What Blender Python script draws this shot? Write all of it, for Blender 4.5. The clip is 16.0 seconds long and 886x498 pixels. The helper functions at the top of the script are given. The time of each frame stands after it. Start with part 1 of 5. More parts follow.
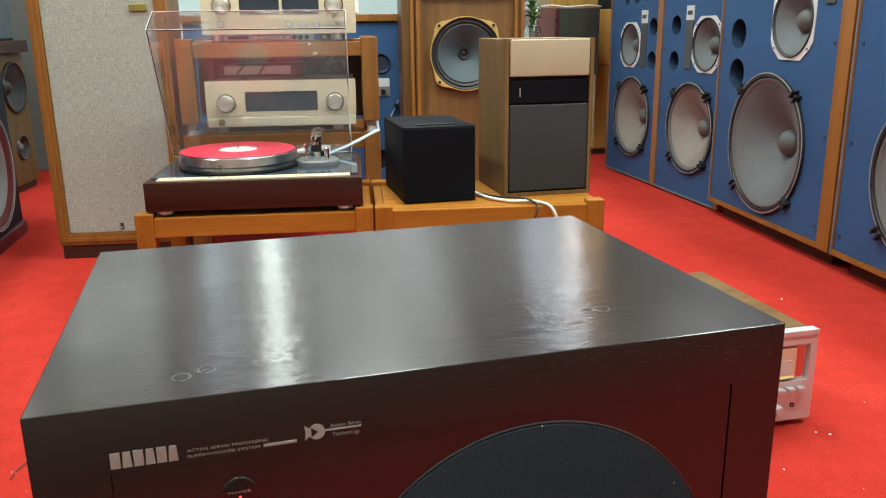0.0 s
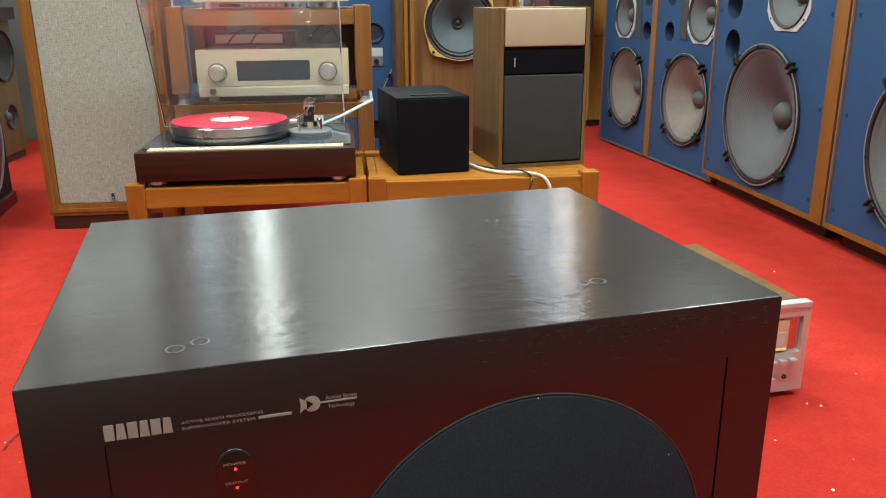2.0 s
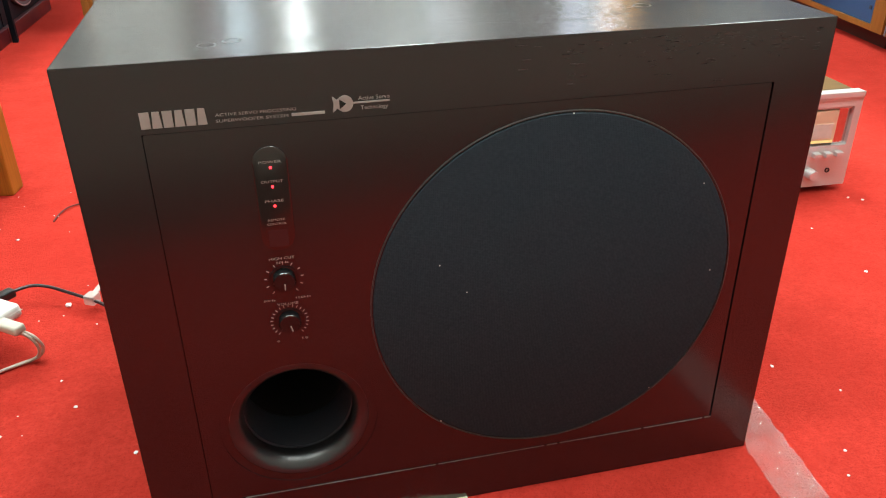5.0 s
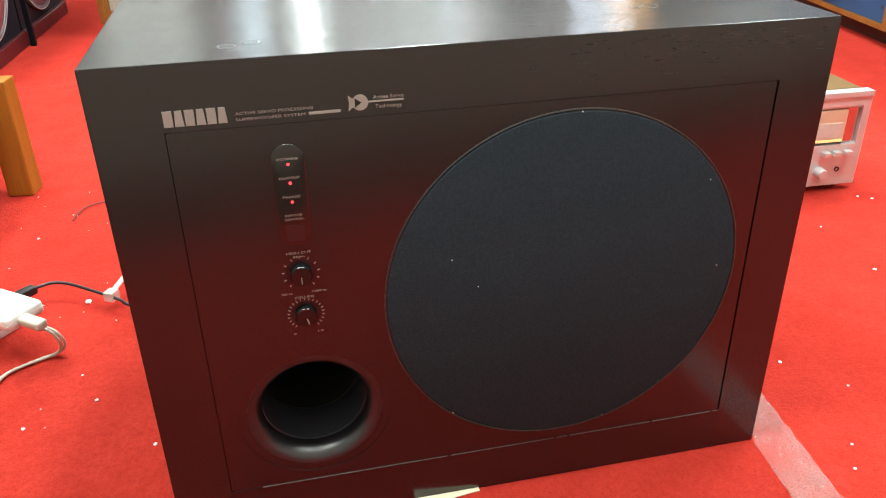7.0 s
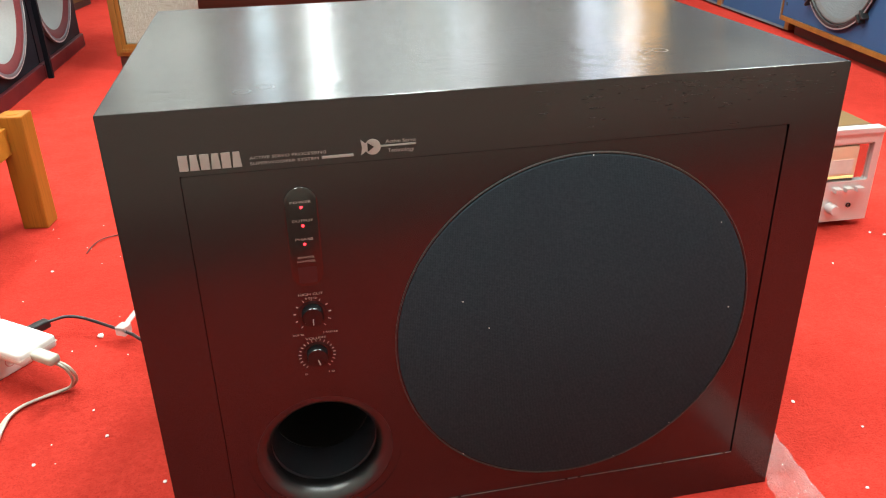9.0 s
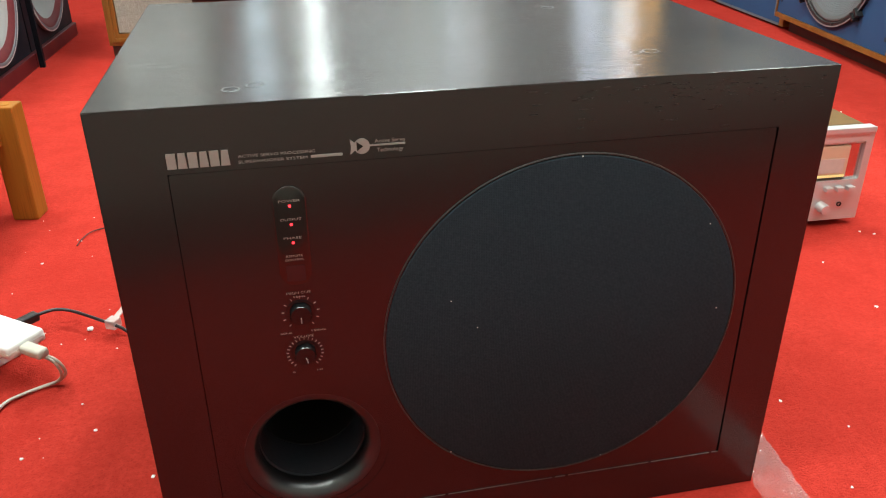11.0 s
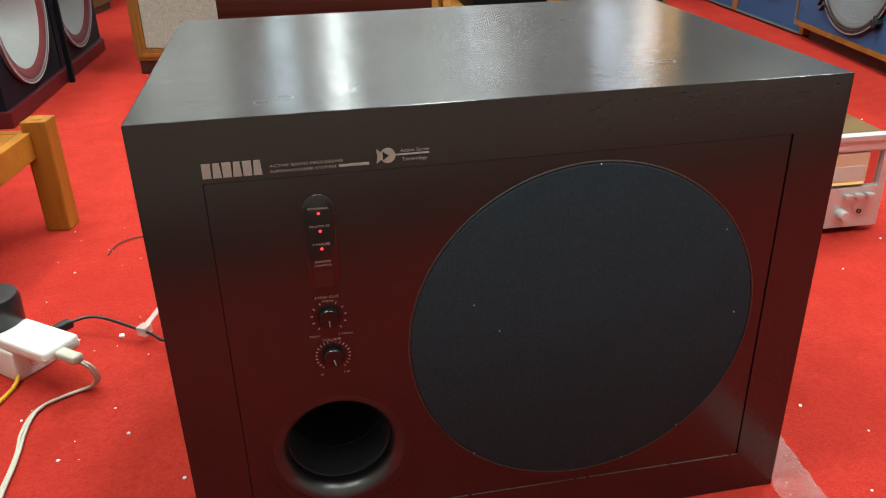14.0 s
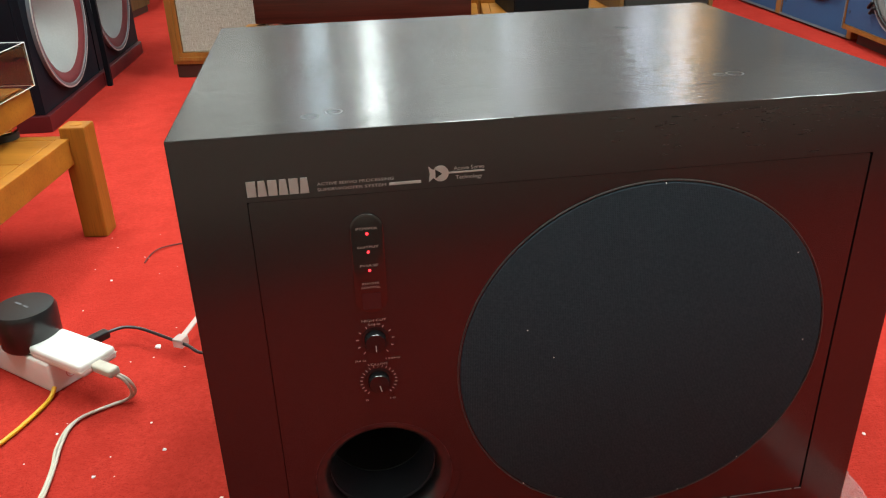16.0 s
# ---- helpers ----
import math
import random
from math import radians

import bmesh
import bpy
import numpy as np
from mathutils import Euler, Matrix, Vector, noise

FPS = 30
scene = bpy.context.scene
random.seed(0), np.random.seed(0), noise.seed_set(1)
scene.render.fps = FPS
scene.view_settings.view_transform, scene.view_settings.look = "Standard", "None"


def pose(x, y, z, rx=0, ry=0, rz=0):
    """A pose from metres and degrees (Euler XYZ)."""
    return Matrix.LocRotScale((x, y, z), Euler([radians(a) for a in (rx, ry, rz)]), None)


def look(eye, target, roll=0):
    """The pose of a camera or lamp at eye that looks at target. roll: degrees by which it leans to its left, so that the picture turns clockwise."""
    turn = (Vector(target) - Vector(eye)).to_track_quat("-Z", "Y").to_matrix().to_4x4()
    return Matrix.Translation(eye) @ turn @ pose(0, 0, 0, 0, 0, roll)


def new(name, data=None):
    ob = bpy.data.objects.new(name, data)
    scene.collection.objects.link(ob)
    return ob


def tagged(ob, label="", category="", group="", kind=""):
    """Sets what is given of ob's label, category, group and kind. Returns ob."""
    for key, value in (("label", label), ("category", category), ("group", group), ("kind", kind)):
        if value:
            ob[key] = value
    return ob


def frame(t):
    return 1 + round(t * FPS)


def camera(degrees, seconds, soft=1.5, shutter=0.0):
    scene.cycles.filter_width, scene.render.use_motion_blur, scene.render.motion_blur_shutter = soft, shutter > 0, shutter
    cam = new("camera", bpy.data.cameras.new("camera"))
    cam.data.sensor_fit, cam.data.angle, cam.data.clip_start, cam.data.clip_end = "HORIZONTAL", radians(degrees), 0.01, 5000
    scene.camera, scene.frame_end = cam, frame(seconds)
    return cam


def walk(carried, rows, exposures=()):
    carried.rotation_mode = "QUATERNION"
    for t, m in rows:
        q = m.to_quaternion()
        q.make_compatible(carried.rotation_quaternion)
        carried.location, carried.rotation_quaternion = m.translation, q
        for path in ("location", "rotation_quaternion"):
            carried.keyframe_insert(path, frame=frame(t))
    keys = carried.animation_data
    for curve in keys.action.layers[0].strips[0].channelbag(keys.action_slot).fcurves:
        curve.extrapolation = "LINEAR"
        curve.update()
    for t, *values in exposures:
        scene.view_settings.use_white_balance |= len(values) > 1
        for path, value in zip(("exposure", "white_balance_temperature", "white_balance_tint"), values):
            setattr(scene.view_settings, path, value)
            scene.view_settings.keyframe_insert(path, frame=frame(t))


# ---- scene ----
cam = camera(57.7, 16.0, soft=1.1)
PATH = [
    (0, (-0.158, -0.546, 0.704), (0.361, 1.311, 0.175), -0.7),
    (0.5, (-0.161, -0.543, 0.696), (0.364, 1.31, 0.159), -0.8),
    (1, (-0.156, -0.54, 0.698), (0.376, 1.309, 0.151), -0.9),
    (1.5, (-0.155, -0.538, 0.703), (0.382, 1.304, 0.139), -0.7),
    (2, (-0.159, -0.539, 0.702), (0.372, 1.295, 0.105), -0.4),
    (2.5, (-0.174, -0.551, 0.67), (0.337, 1.268, 0.015), -0.0),
    (3, (-0.185, -0.561, 0.629), (0.296, 1.233, -0.111), 0.4),
    (3.5, (-0.179, -0.568, 0.611), (0.272, 1.202, -0.202), 0.2),
    (4, (-0.174, -0.572, 0.606), (0.257, 1.176, -0.267), -0.2),
    (4.2, (-0.169, -0.571, 0.605), (0.245, 1.166, -0.295), -0.3),
    (6.3, (-0.164, -0.574, 0.599), (0.231, 1.133, -0.365), -0.9),
    (6.5, (-0.167, -0.582, 0.6), (0.222, 1.129, -0.359), -1.0),
    (7, (-0.17, -0.589, 0.605), (0.204, 1.134, -0.339), -1.0),
    (7.5, (-0.169, -0.588, 0.609), (0.193, 1.148, -0.316), -1.1),
    (8, (-0.171, -0.59, 0.611), (0.184, 1.158, -0.294), -1.2),
    (8.5, (-0.171, -0.59, 0.615), (0.182, 1.167, -0.273), -1.2),
    (9, (-0.17, -0.586, 0.617), (0.187, 1.173, -0.266), -1.1),
    (11.3, (-0.165, -0.584, 0.623), (0.203, 1.162, -0.28), -0.3),
    (11.5, (-0.169, -0.586, 0.623), (0.193, 1.162, -0.28), -0.2),
    (12, (-0.176, -0.59, 0.627), (0.172, 1.164, -0.27), -0.3),
    (12.5, (-0.174, -0.592, 0.626), (0.166, 1.167, -0.263), -0.5),
    (13, (-0.172, -0.596, 0.626), (0.166, 1.166, -0.258), -0.8),
    (13.5, (-0.168, -0.6, 0.627), (0.165, 1.165, -0.252), -1.1),
    (14, (-0.172, -0.605, 0.629), (0.151, 1.163, -0.248), -1.3),
    (14.5, (-0.177, -0.595, 0.63), (0.127, 1.177, -0.247), -1.5),
    (15, (-0.179, -0.585, 0.631), (0.104, 1.191, -0.243), -1.6),
    (15.5, (-0.181, -0.575, 0.631), (0.082, 1.204, -0.242), -1.8),
    (16, (-0.184, -0.564, 0.629), (0.068, 1.219, -0.243), -1.7),
]
walk(cam, [(t, look(eye, target, roll)) for t, eye, target, roll in PATH],
     [(0, 0.0), (1.5, 0.0), (2.5, -0.05), (3.2, 0.06), (4.2, 0.10), (6.3, 0.64), (9.2, 0.64), (11.3, 0.13), (16, 0.07)])

# ---------------------------------------------------------------- world and lamps
world = bpy.data.worlds.new("world")
scene.world = world
world.use_nodes = True
world.node_tree.nodes["Background"].inputs[0].default_value = (0.8, 0.85, 0.9, 1)
world.node_tree.nodes["Background"].inputs[1].default_value = 0.05

CEIL = 2.9
# ceiling lamps: (x, y, turn, length, width, watts)
LAMPS = [(-1.3, 1.7, 0, 1.2, 0.30, 62), (0.45, 1.8, 0, 1.2, 0.30, 64), (2.0, 1.2, 0, 1.2, 0.30, 86),
         (-0.9, -0.18, 90, 1.2, 0.30, 46), (0.9, -0.18, 90, 1.2, 0.30, 46),
         # from here on: unseen lamps added to make streaks and haze in the lid
         (0.12, 4.6, -3.3, 2.4, 0.15, 14), (0.28, 7.1, -3.3, 2.4, 0.07, 12),
         (2.28, 4.5, -25.5, 2.4, 0.08, 12), (3.40, 6.9, -25.5, 2.4, 0.06, 9),
         (1.30, 5.4, -14.8, 2.4, 0.80, 5), (-2.0, 5.4, 20, 2.4, 0.9, 17), (-1.2, 7.0, 0, 1.8, 0.9, 23), (0.12, 5.25, 88, 1.25, 0.45, 6), (1.1, 7.8, 90, 5.2, 0.2, 34)]
for x, y, turn, length, width, watts in LAMPS:
    lamp = bpy.data.lights.new("tube_light", "AREA")
    lamp.shape, lamp.size, lamp.size_y, lamp.energy = "RECTANGLE", width, length, watts
    lamp.color = (0.76, 0.89, 1.0) if turn < -20 or turn > 80 and y > 1 else (0.88, 1.0, 0.95)
    ob = new("tube_light", lamp)
    ob.matrix_world = pose(x, y, CEIL - 0.085, 0, 0, turn)


# ---------------------------------------------------------------- materials
def nodes_of(name):
    m = bpy.data.materials.new(name)
    m.use_nodes = True
    nt = m.node_tree
    return m, nt, nt.nodes["Principled BSDF"]


def link(nt, a, b):
    nt.links.new(a, b)


def noise_node(nt, vec, scale, detail=4.0, rough=0.55):
    n = nt.nodes.new("ShaderNodeTexNoise")
    n.inputs["Scale"].default_value, n.inputs["Detail"].default_value, n.inputs["Roughness"].default_value = scale, detail, rough
    link(nt, vec, n.inputs["Vector"])
    return n.outputs["Fac"]


def map_range(nt, fac, lo, hi, a=0.3, b=0.7):
    n = nt.nodes.new("ShaderNodeMapRange")
    for key, value in (("From Min", a), ("From Max", b), ("To Min", lo), ("To Max", hi)):
        n.inputs[key].default_value = value
    link(nt, fac, n.inputs["Value"])
    return n.outputs["Result"]


def blend(nt, fac, one, two):
    n = nt.nodes.new("ShaderNodeMix")
    n.data_type = "RGBA"
    link(nt, fac, n.inputs["Factor"])
    for slot, value in ((6, one), (7, two)):
        if isinstance(value, tuple):
            n.inputs[slot].default_value = (*value, 1)
        else:
            link(nt, value, n.inputs[slot])
    return n.outputs[2]


def coords(nt, stretch=(1, 1, 1)):
    c = nt.nodes.new("ShaderNodeTexCoord")
    m = nt.nodes.new("ShaderNodeMapping")
    m.inputs["Scale"].default_value = stretch
    link(nt, c.outputs["Object"], m.inputs["Vector"])
    return m.outputs["Vector"]


def bump_node(nt, height, strength, distance=0.001, normal=None):
    b = nt.nodes.new("ShaderNodeBump")
    b.inputs["Strength"].default_value, b.inputs["Distance"].default_value = strength, distance
    link(nt, height, b.inputs["Height"])
    if normal:
        link(nt, normal, b.inputs["Normal"])
    return b.outputs["Normal"]


def shade(c, k):
    return tuple(min(1.0, v * k) for v in c)


def mat(name, color, rough=0.5, metal=0.0, var=0.15, scale=6.0, stretch=(1, 1, 1), fine=120.0, bump=0.15, rvar=0.08, depth=0.0005, spec=0.5, dust=None):
    """A general surface: broad and fine colour variation, uneven gloss, fine relief."""
    m, nt, p = nodes_of(name)
    vec = coords(nt, stretch)
    broad, small = noise_node(nt, vec, scale), noise_node(nt, vec, fine, 3.0)
    col = blend(nt, map_range(nt, broad, 0, 1), shade(color, 1 - var), shade(color, 1 + var))
    col = blend(nt, map_range(nt, small, 0, 0.35), col, shade(color, 1 - 2.0 * var if var < 0.4 else 0.3))
    if dust:
        col = blend(nt, map_range(nt, noise_node(nt, vec, fine * 3, 2.0), 0, 0.5, 0.62, 0.75), col, dust)
    link(nt, col, p.inputs["Base Color"])
    link(nt, map_range(nt, broad, max(0.02, rough - rvar), min(1, rough + rvar)), p.inputs["Roughness"])
    p.inputs["Metallic"].default_value, p.inputs["Specular IOR Level"].default_value = metal, spec
    if bump:
        link(nt, bump_node(nt, small, bump, depth), p.inputs["Normal"])
    return m


def wood(name, light, dark, rough=0.35, axis=2, rings=22.0, bump=0.15, along=0.06):
    """Veneer or board with the grain along one axis."""
    m, nt, p = nodes_of(name)
    s = [1.0, 1.0, 1.0]
    s[axis] = along
    vec = coords(nt, tuple(s))
    figure = noise_node(nt, vec, rings, 5.0, 0.6)
    pores = noise_node(nt, vec, rings * 14, 3.0, 0.6)
    cloud = noise_node(nt, coords(nt), 3.0, 3.0)
    col = blend(nt, map_range(nt, figure, 0, 1, 0.33, 0.67), dark, light)
    col = blend(nt, map_range(nt, pores, 0, 0.55, 0.5, 0.75), col, shade(dark, 0.6))
    col = blend(nt, map_range(nt, cloud, 0, 0.35), col, shade(light, 0.75))
    link(nt, col, p.inputs["Base Color"])
    link(nt, map_range(nt, cloud, rough - 0.07, rough + 0.1), p.inputs["Roughness"])
    p.inputs["Specular IOR Level"].default_value = 0.3
    link(nt, bump_node(nt, pores, bump, 0.0004), p.inputs["Normal"])
    return m


def lacquer(name, lo, hi, ripple, relief, brushed=0.0, tone=1.0, figure=1.0, gloss=0.5):
    """Black-brown stained veneer under varnish: fine ripples and open pores that run along x."""
    m, nt, p = nodes_of(name)
    grain = noise_node(nt, coords(nt, (0.34, 1.0, 1.0)), 115.0, 2.5, 0.55)
    wave = noise_node(nt, coords(nt, (0.30, 1.0, 1.0)), 22.0, 2.0, 0.5)
    cloud = noise_node(nt, coords(nt), 5.0, 3.0)
    deep, pale = ((0.012, 0.0082, 0.0078), (0.024, 0.0160, 0.0148)) if brushed else ((0.0125, 0.0072, 0.0092), (0.0230, 0.0135, 0.0165))
    col = blend(nt, map_range(nt, grain, 0.5 - 0.5 * figure, 0.5 + 0.5 * figure), shade(deep, tone), shade(pale, tone))
    col = blend(nt, map_range(nt, cloud, 0, 0.4), col, shade((0.018, 0.012, 0.011), tone))
    link(nt, col, p.inputs["Base Color"])
    link(nt, map_range(nt, cloud, lo, hi), p.inputs["Roughness"])
    n = bump_node(nt, wave, relief, 0.004)
    n = bump_node(nt, grain, ripple, 0.0007, n)
    if brushed:
        # lifted veneer: wrinkles over one side of the lid
        place = nt.nodes.new("ShaderNodeSeparateXYZ")
        link(nt, coords(nt), place.inputs[0])
        lifted = nt.nodes.new("ShaderNodeMath")
        lifted.operation = "MULTIPLY"
        link(nt, noise_node(nt, coords(nt, (0.42, 1.0, 1.0)), 85.0, 3.0, 0.6), lifted.inputs[0])
        side = nt.nodes.new("ShaderNodeMath")
        side.operation = "MULTIPLY"
        link(nt, map_range(nt, place.outputs[0], 0.0, 1.0, 0.00, 0.12), side.inputs[0])
        link(nt, map_range(nt, place.outputs[0], 1.0, 0.0, 0.10, 0.19), side.inputs[1])
        near = nt.nodes.new("ShaderNodeMath")
        near.operation = "MULTIPLY"
        link(nt, map_range(nt, place.outputs[0], 0.0, 0.45, -0.19, -0.13), near.inputs[0])
        link(nt, map_range(nt, place.outputs[0], 1.0, 0.0, -0.10, -0.05), near.inputs[1])
        both = nt.nodes.new("ShaderNodeMath")
        link(nt, side.outputs[0], both.inputs[0])
        link(nt, near.outputs[0], both.inputs[1])
        link(nt, both.outputs[0], lifted.inputs[1])
        n = bump_node(nt, lifted.outputs[0], 0.65, 0.0014, n)
    link(nt, n, p.inputs["Normal"])
    p.inputs["Specular IOR Level"].default_value = gloss
    if brushed:
        along = nt.nodes.new("ShaderNodeCombineXYZ")
        along.inputs[0].default_value, along.inputs[1].default_value, along.inputs[2].default_value = 0.0, 1.0, 0.02
        link(nt, along.outputs[0], p.inputs["Tangent"])
        p.inputs["Anisotropic"].default_value = brushed
    return m


def glass(name, tint=(1, 1, 1), rough=0.0, ior=1.47):
    m, nt, p = nodes_of(name)
    p.inputs["Base Color"].default_value = (*tint, 1)
    p.inputs["Transmission Weight"].default_value, p.inputs["Roughness"].default_value, p.inputs["IOR"].default_value = 1.0, rough, ior
    return m


def glow(name, color, strength):
    m, nt, p = nodes_of(name)
    p.inputs["Base Color"].default_value = (*color, 1)
    p.inputs["Emission Color"].default_value, p.inputs["Emission Strength"].default_value = (*color, 1), strength
    return m


def carpet_material():
    m, nt, p = nodes_of("carpet")
    vec = coords(nt)
    pile, tuft, worn = noise_node(nt, vec, 330.0, 4.0, 0.7), noise_node(nt, vec, 120.0, 4.0, 0.65), noise_node(nt, vec, 2.2, 5.0, 0.6)
    col = blend(nt, map_range(nt, worn, 0, 1), (0.46, 0.032, 0.022), (0.62, 0.055, 0.038))
    col = blend(nt, map_range(nt, noise_node(nt, vec, 17.0, 4.0, 0.6), 0, 0.45, 0.42, 0.68), col, (0.37, 0.024, 0.016))
    col = blend(nt, map_range(nt, tuft, 0, 0.6), col, (0.37, 0.020, 0.013))
    col = blend(nt, map_range(nt, pile, 0, 0.55, 0.52, 0.72), col, (0.20, 0.010, 0.008))
    link(nt, col, p.inputs["Base Color"])
    p.inputs["Roughness"].default_value = 0.95
    p.inputs["Specular IOR Level"].default_value = 0.05
    n = bump_node(nt, tuft, 0.5, 0.004)
    link(nt, bump_node(nt, pile, 0.9, 0.004, n), p.inputs["Normal"])
    return m


def cloth(name, one, two, scale=900.0, bump=0.4, rough=0.9, uneven=1.2, holes=False, spec=0.2):
    """Woven speaker cloth: crossing threads with fleck."""
    m, nt, p = nodes_of(name)
    vec = coords(nt)
    heights = []
    for direction in ("X", "Z"):
        w = nt.nodes.new("ShaderNodeTexWave")
        w.bands_direction = direction
        w.inputs["Scale"].default_value, w.inputs["Distortion"].default_value = scale / 6.0, uneven
        w.inputs["Detail"].default_value = 2.0
        link(nt, vec, w.inputs["Vector"])
        heights.append(w.outputs["Fac"])
    add = nt.nodes.new("ShaderNodeMath")
    add.operation = "MULTIPLY"
    link(nt, heights[0], add.inputs[0])
    link(nt, heights[1], add.inputs[1])
    fleck = noise_node(nt, vec, scale * 0.35, 4.0, 0.7)
    cloud = noise_node(nt, vec, 7.0, 4.0)
    col = blend(nt, map_range(nt, fleck, 0, 1, 0.4, 0.6), one, two)
    col = blend(nt, map_range(nt, cloud, 0, 0.25), col, shade(one, 0.8))
    if holes:
        col = blend(nt, map_range(nt, add.outputs[0], 0.0, 0.50, 0.25, 0.8), col, shade(one, 0.45))
    link(nt, col, p.inputs["Base Color"])
    p.inputs["Roughness"].default_value, p.inputs["Specular IOR Level"].default_value = rough, spec
    link(nt, bump_node(nt, add.outputs[0], bump, 0.0006), p.inputs["Normal"])
    return m


def tweed_material():
    """Coarse grey grille cloth: pale crossing threads over dark gaps, with flecks."""
    m, nt, p = nodes_of("grey_tweed_cloth")
    vec = coords(nt)
    threads = []
    for direction in ("X", "Z"):
        w = nt.nodes.new("ShaderNodeTexWave")
        w.bands_direction = direction
        w.inputs["Scale"].default_value, w.inputs["Distortion"].default_value = 150.0, 2.6
        w.inputs["Detail"].default_value, w.inputs["Detail Scale"].default_value = 2.0, 1.6
        link(nt, vec, w.inputs["Vector"])
        threads.append(w.outputs["Fac"])
    add = nt.nodes.new("ShaderNodeMath")
    link(nt, threads[0], add.inputs[0])
    link(nt, threads[1], add.inputs[1])
    across, along = noise_node(nt, coords(nt, (0.12, 1, 1)), 420.0, 2.0), noise_node(nt, coords(nt, (1, 1, 0.12)), 420.0, 2.0)
    col = blend(nt, map_range(nt, add.outputs[0], 0, 1, 0.25, 1.15), (0.30, 0.294, 0.250), (0.42, 0.414, 0.358))
    col = blend(nt, map_range(nt, across, 0, 0.8, 0.52, 0.66), col, (0.25, 0.245, 0.205))
    col = blend(nt, map_range(nt, along, 0, 0.8, 0.52, 0.66), col, (0.52, 0.515, 0.455))
    col = blend(nt, map_range(nt, noise_node(nt, vec, 7.0), 0, 0.2), col, (0.34, 0.335, 0.285))
    link(nt, col, p.inputs["Base Color"])
    p.inputs["Roughness"].default_value, p.inputs["Specular IOR Level"].default_value = 0.95, 0.15
    link(nt, bump_node(nt, add.outputs[0], 0.6, 0.0012), p.inputs["Normal"])
    return m


def rings_material(name, color, rough, count, bump, metal=0.0):
    """A turned or pressed surface with rings round the local y axis."""
    m, nt, p = nodes_of(name)
    vec = coords(nt)
    w = nt.nodes.new("ShaderNodeTexWave")
    w.wave_type, w.rings_direction = "RINGS", "SPHERICAL"
    w.inputs["Scale"].default_value = count
    w.inputs["Distortion"].default_value = 0.0
    link(nt, vec, w.inputs["Vector"])
    cloud = noise_node(nt, vec, 9.0, 4.0)
    link(nt, blend(nt, map_range(nt, cloud, 0, 1), shade(color, 0.8), shade(color, 1.15)), p.inputs["Base Color"])
    p.inputs["Roughness"].default_value, p.inputs["Metallic"].default_value = rough, metal
    link(nt, bump_node(nt, w.outputs["Fac"], bump, 0.001), p.inputs["Normal"])
    return m


M = {}
M["carpet"] = carpet_material()
M["plaster"] = mat("plaster", (0.32, 0.31, 0.28), 0.85, var=0.05, scale=2.0, fine=60, bump=0.1)
M["pale_plaster"] = mat("pale_plaster", (0.60, 0.68, 0.66), 0.85, var=0.05, scale=2.0, fine=60, bump=0.1)
M["ceiling"] = mat("ceiling_paint", (0.47, 0.50, 0.49), 0.9, var=0.04, scale=2.0, fine=40, bump=0.1)
M["mid_wall"] = mat("mid_grey_wall", (0.37, 0.355, 0.295), 0.85, var=0.22, scale=1.6, fine=80, bump=0.1)
M["grey_wall"] = mat("grey_wall", (0.10, 0.105, 0.10), 0.85, var=0.08, scale=3.0, fine=80, bump=0.1)
# tone of the unseen low strip that darkens the subwoofer front's reflection
M["skirting"] = mat("reflection_strip_tone", (0.108, 0.097, 0.078), 0.6, var=0.1, scale=3.0, fine=80, bump=0.1)
M["teal_wall"] = mat("dull_teal_wall", (0.13, 0.165, 0.165), 0.85, var=0.08, scale=2.0, fine=60, bump=0.1)
M["lacquer"] = lacquer("black_lacquered_veneer", 0.20, 0.26, 0.50, 0.115, 0.88)
M["lacquer_front"] = lacquer("black_lacquered_front", 0.17, 0.23, 0.010, 0.001, tone=0.80, figure=0.25, gloss=0.77)
M["panel"] = mat("satin_dark_panel", (0.013, 0.010, 0.010), 0.24, var=0.2, scale=8, fine=300, bump=0.04, rvar=0.05, depth=0.0002, spec=0.5)
M["black"] = mat("black_plastic", (0.012, 0.012, 0.013), 0.32, var=0.15, fine=400, bump=0.05, rvar=0.06)
M["gloss_black"] = mat("glossy_black_plastic", (0.008, 0.008, 0.009), 0.16, var=0.1, fine=200, bump=0.02, rvar=0.04)
M["slate_plastic"] = mat("slate_black_tube", (0.030, 0.033, 0.044), 0.36, var=0.12, fine=200, bump=0.03, rvar=0.05)
M["port_black"] = mat("satin_black_flare", (0.013, 0.013, 0.016), 0.31, var=0.1, fine=200, bump=0.02, rvar=0.03, spec=0.9)
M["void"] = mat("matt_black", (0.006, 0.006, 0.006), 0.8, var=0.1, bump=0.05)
M["grille_black"] = cloth("black_grille_cloth", (0.025, 0.036, 0.048), (0.035, 0.050, 0.065), 1300, 0.4, 0.85, 0.1, True, 0.06)
M["print"] = mat("silver_print", (0.36, 0.35, 0.34), 0.45, var=0.08, bump=0)
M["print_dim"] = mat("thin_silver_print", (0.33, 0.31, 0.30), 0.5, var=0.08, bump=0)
M["stain"] = mat("dried_ring_stain", (0.030, 0.030, 0.031), 0.30, var=0.3, scale=60, fine=400, bump=0.1)
# pale colour that stands for the highlight on the panel's lower seam
M["glint_pale"] = mat("painted_seam_glint", (0.095, 0.085, 0.082), 0.4, var=0.4, scale=40, fine=300, bump=0.1)
M["soft_rim"] = mat("dull_dark_rim", (0.042, 0.040, 0.042), 0.35, var=0.2, bump=0.05)
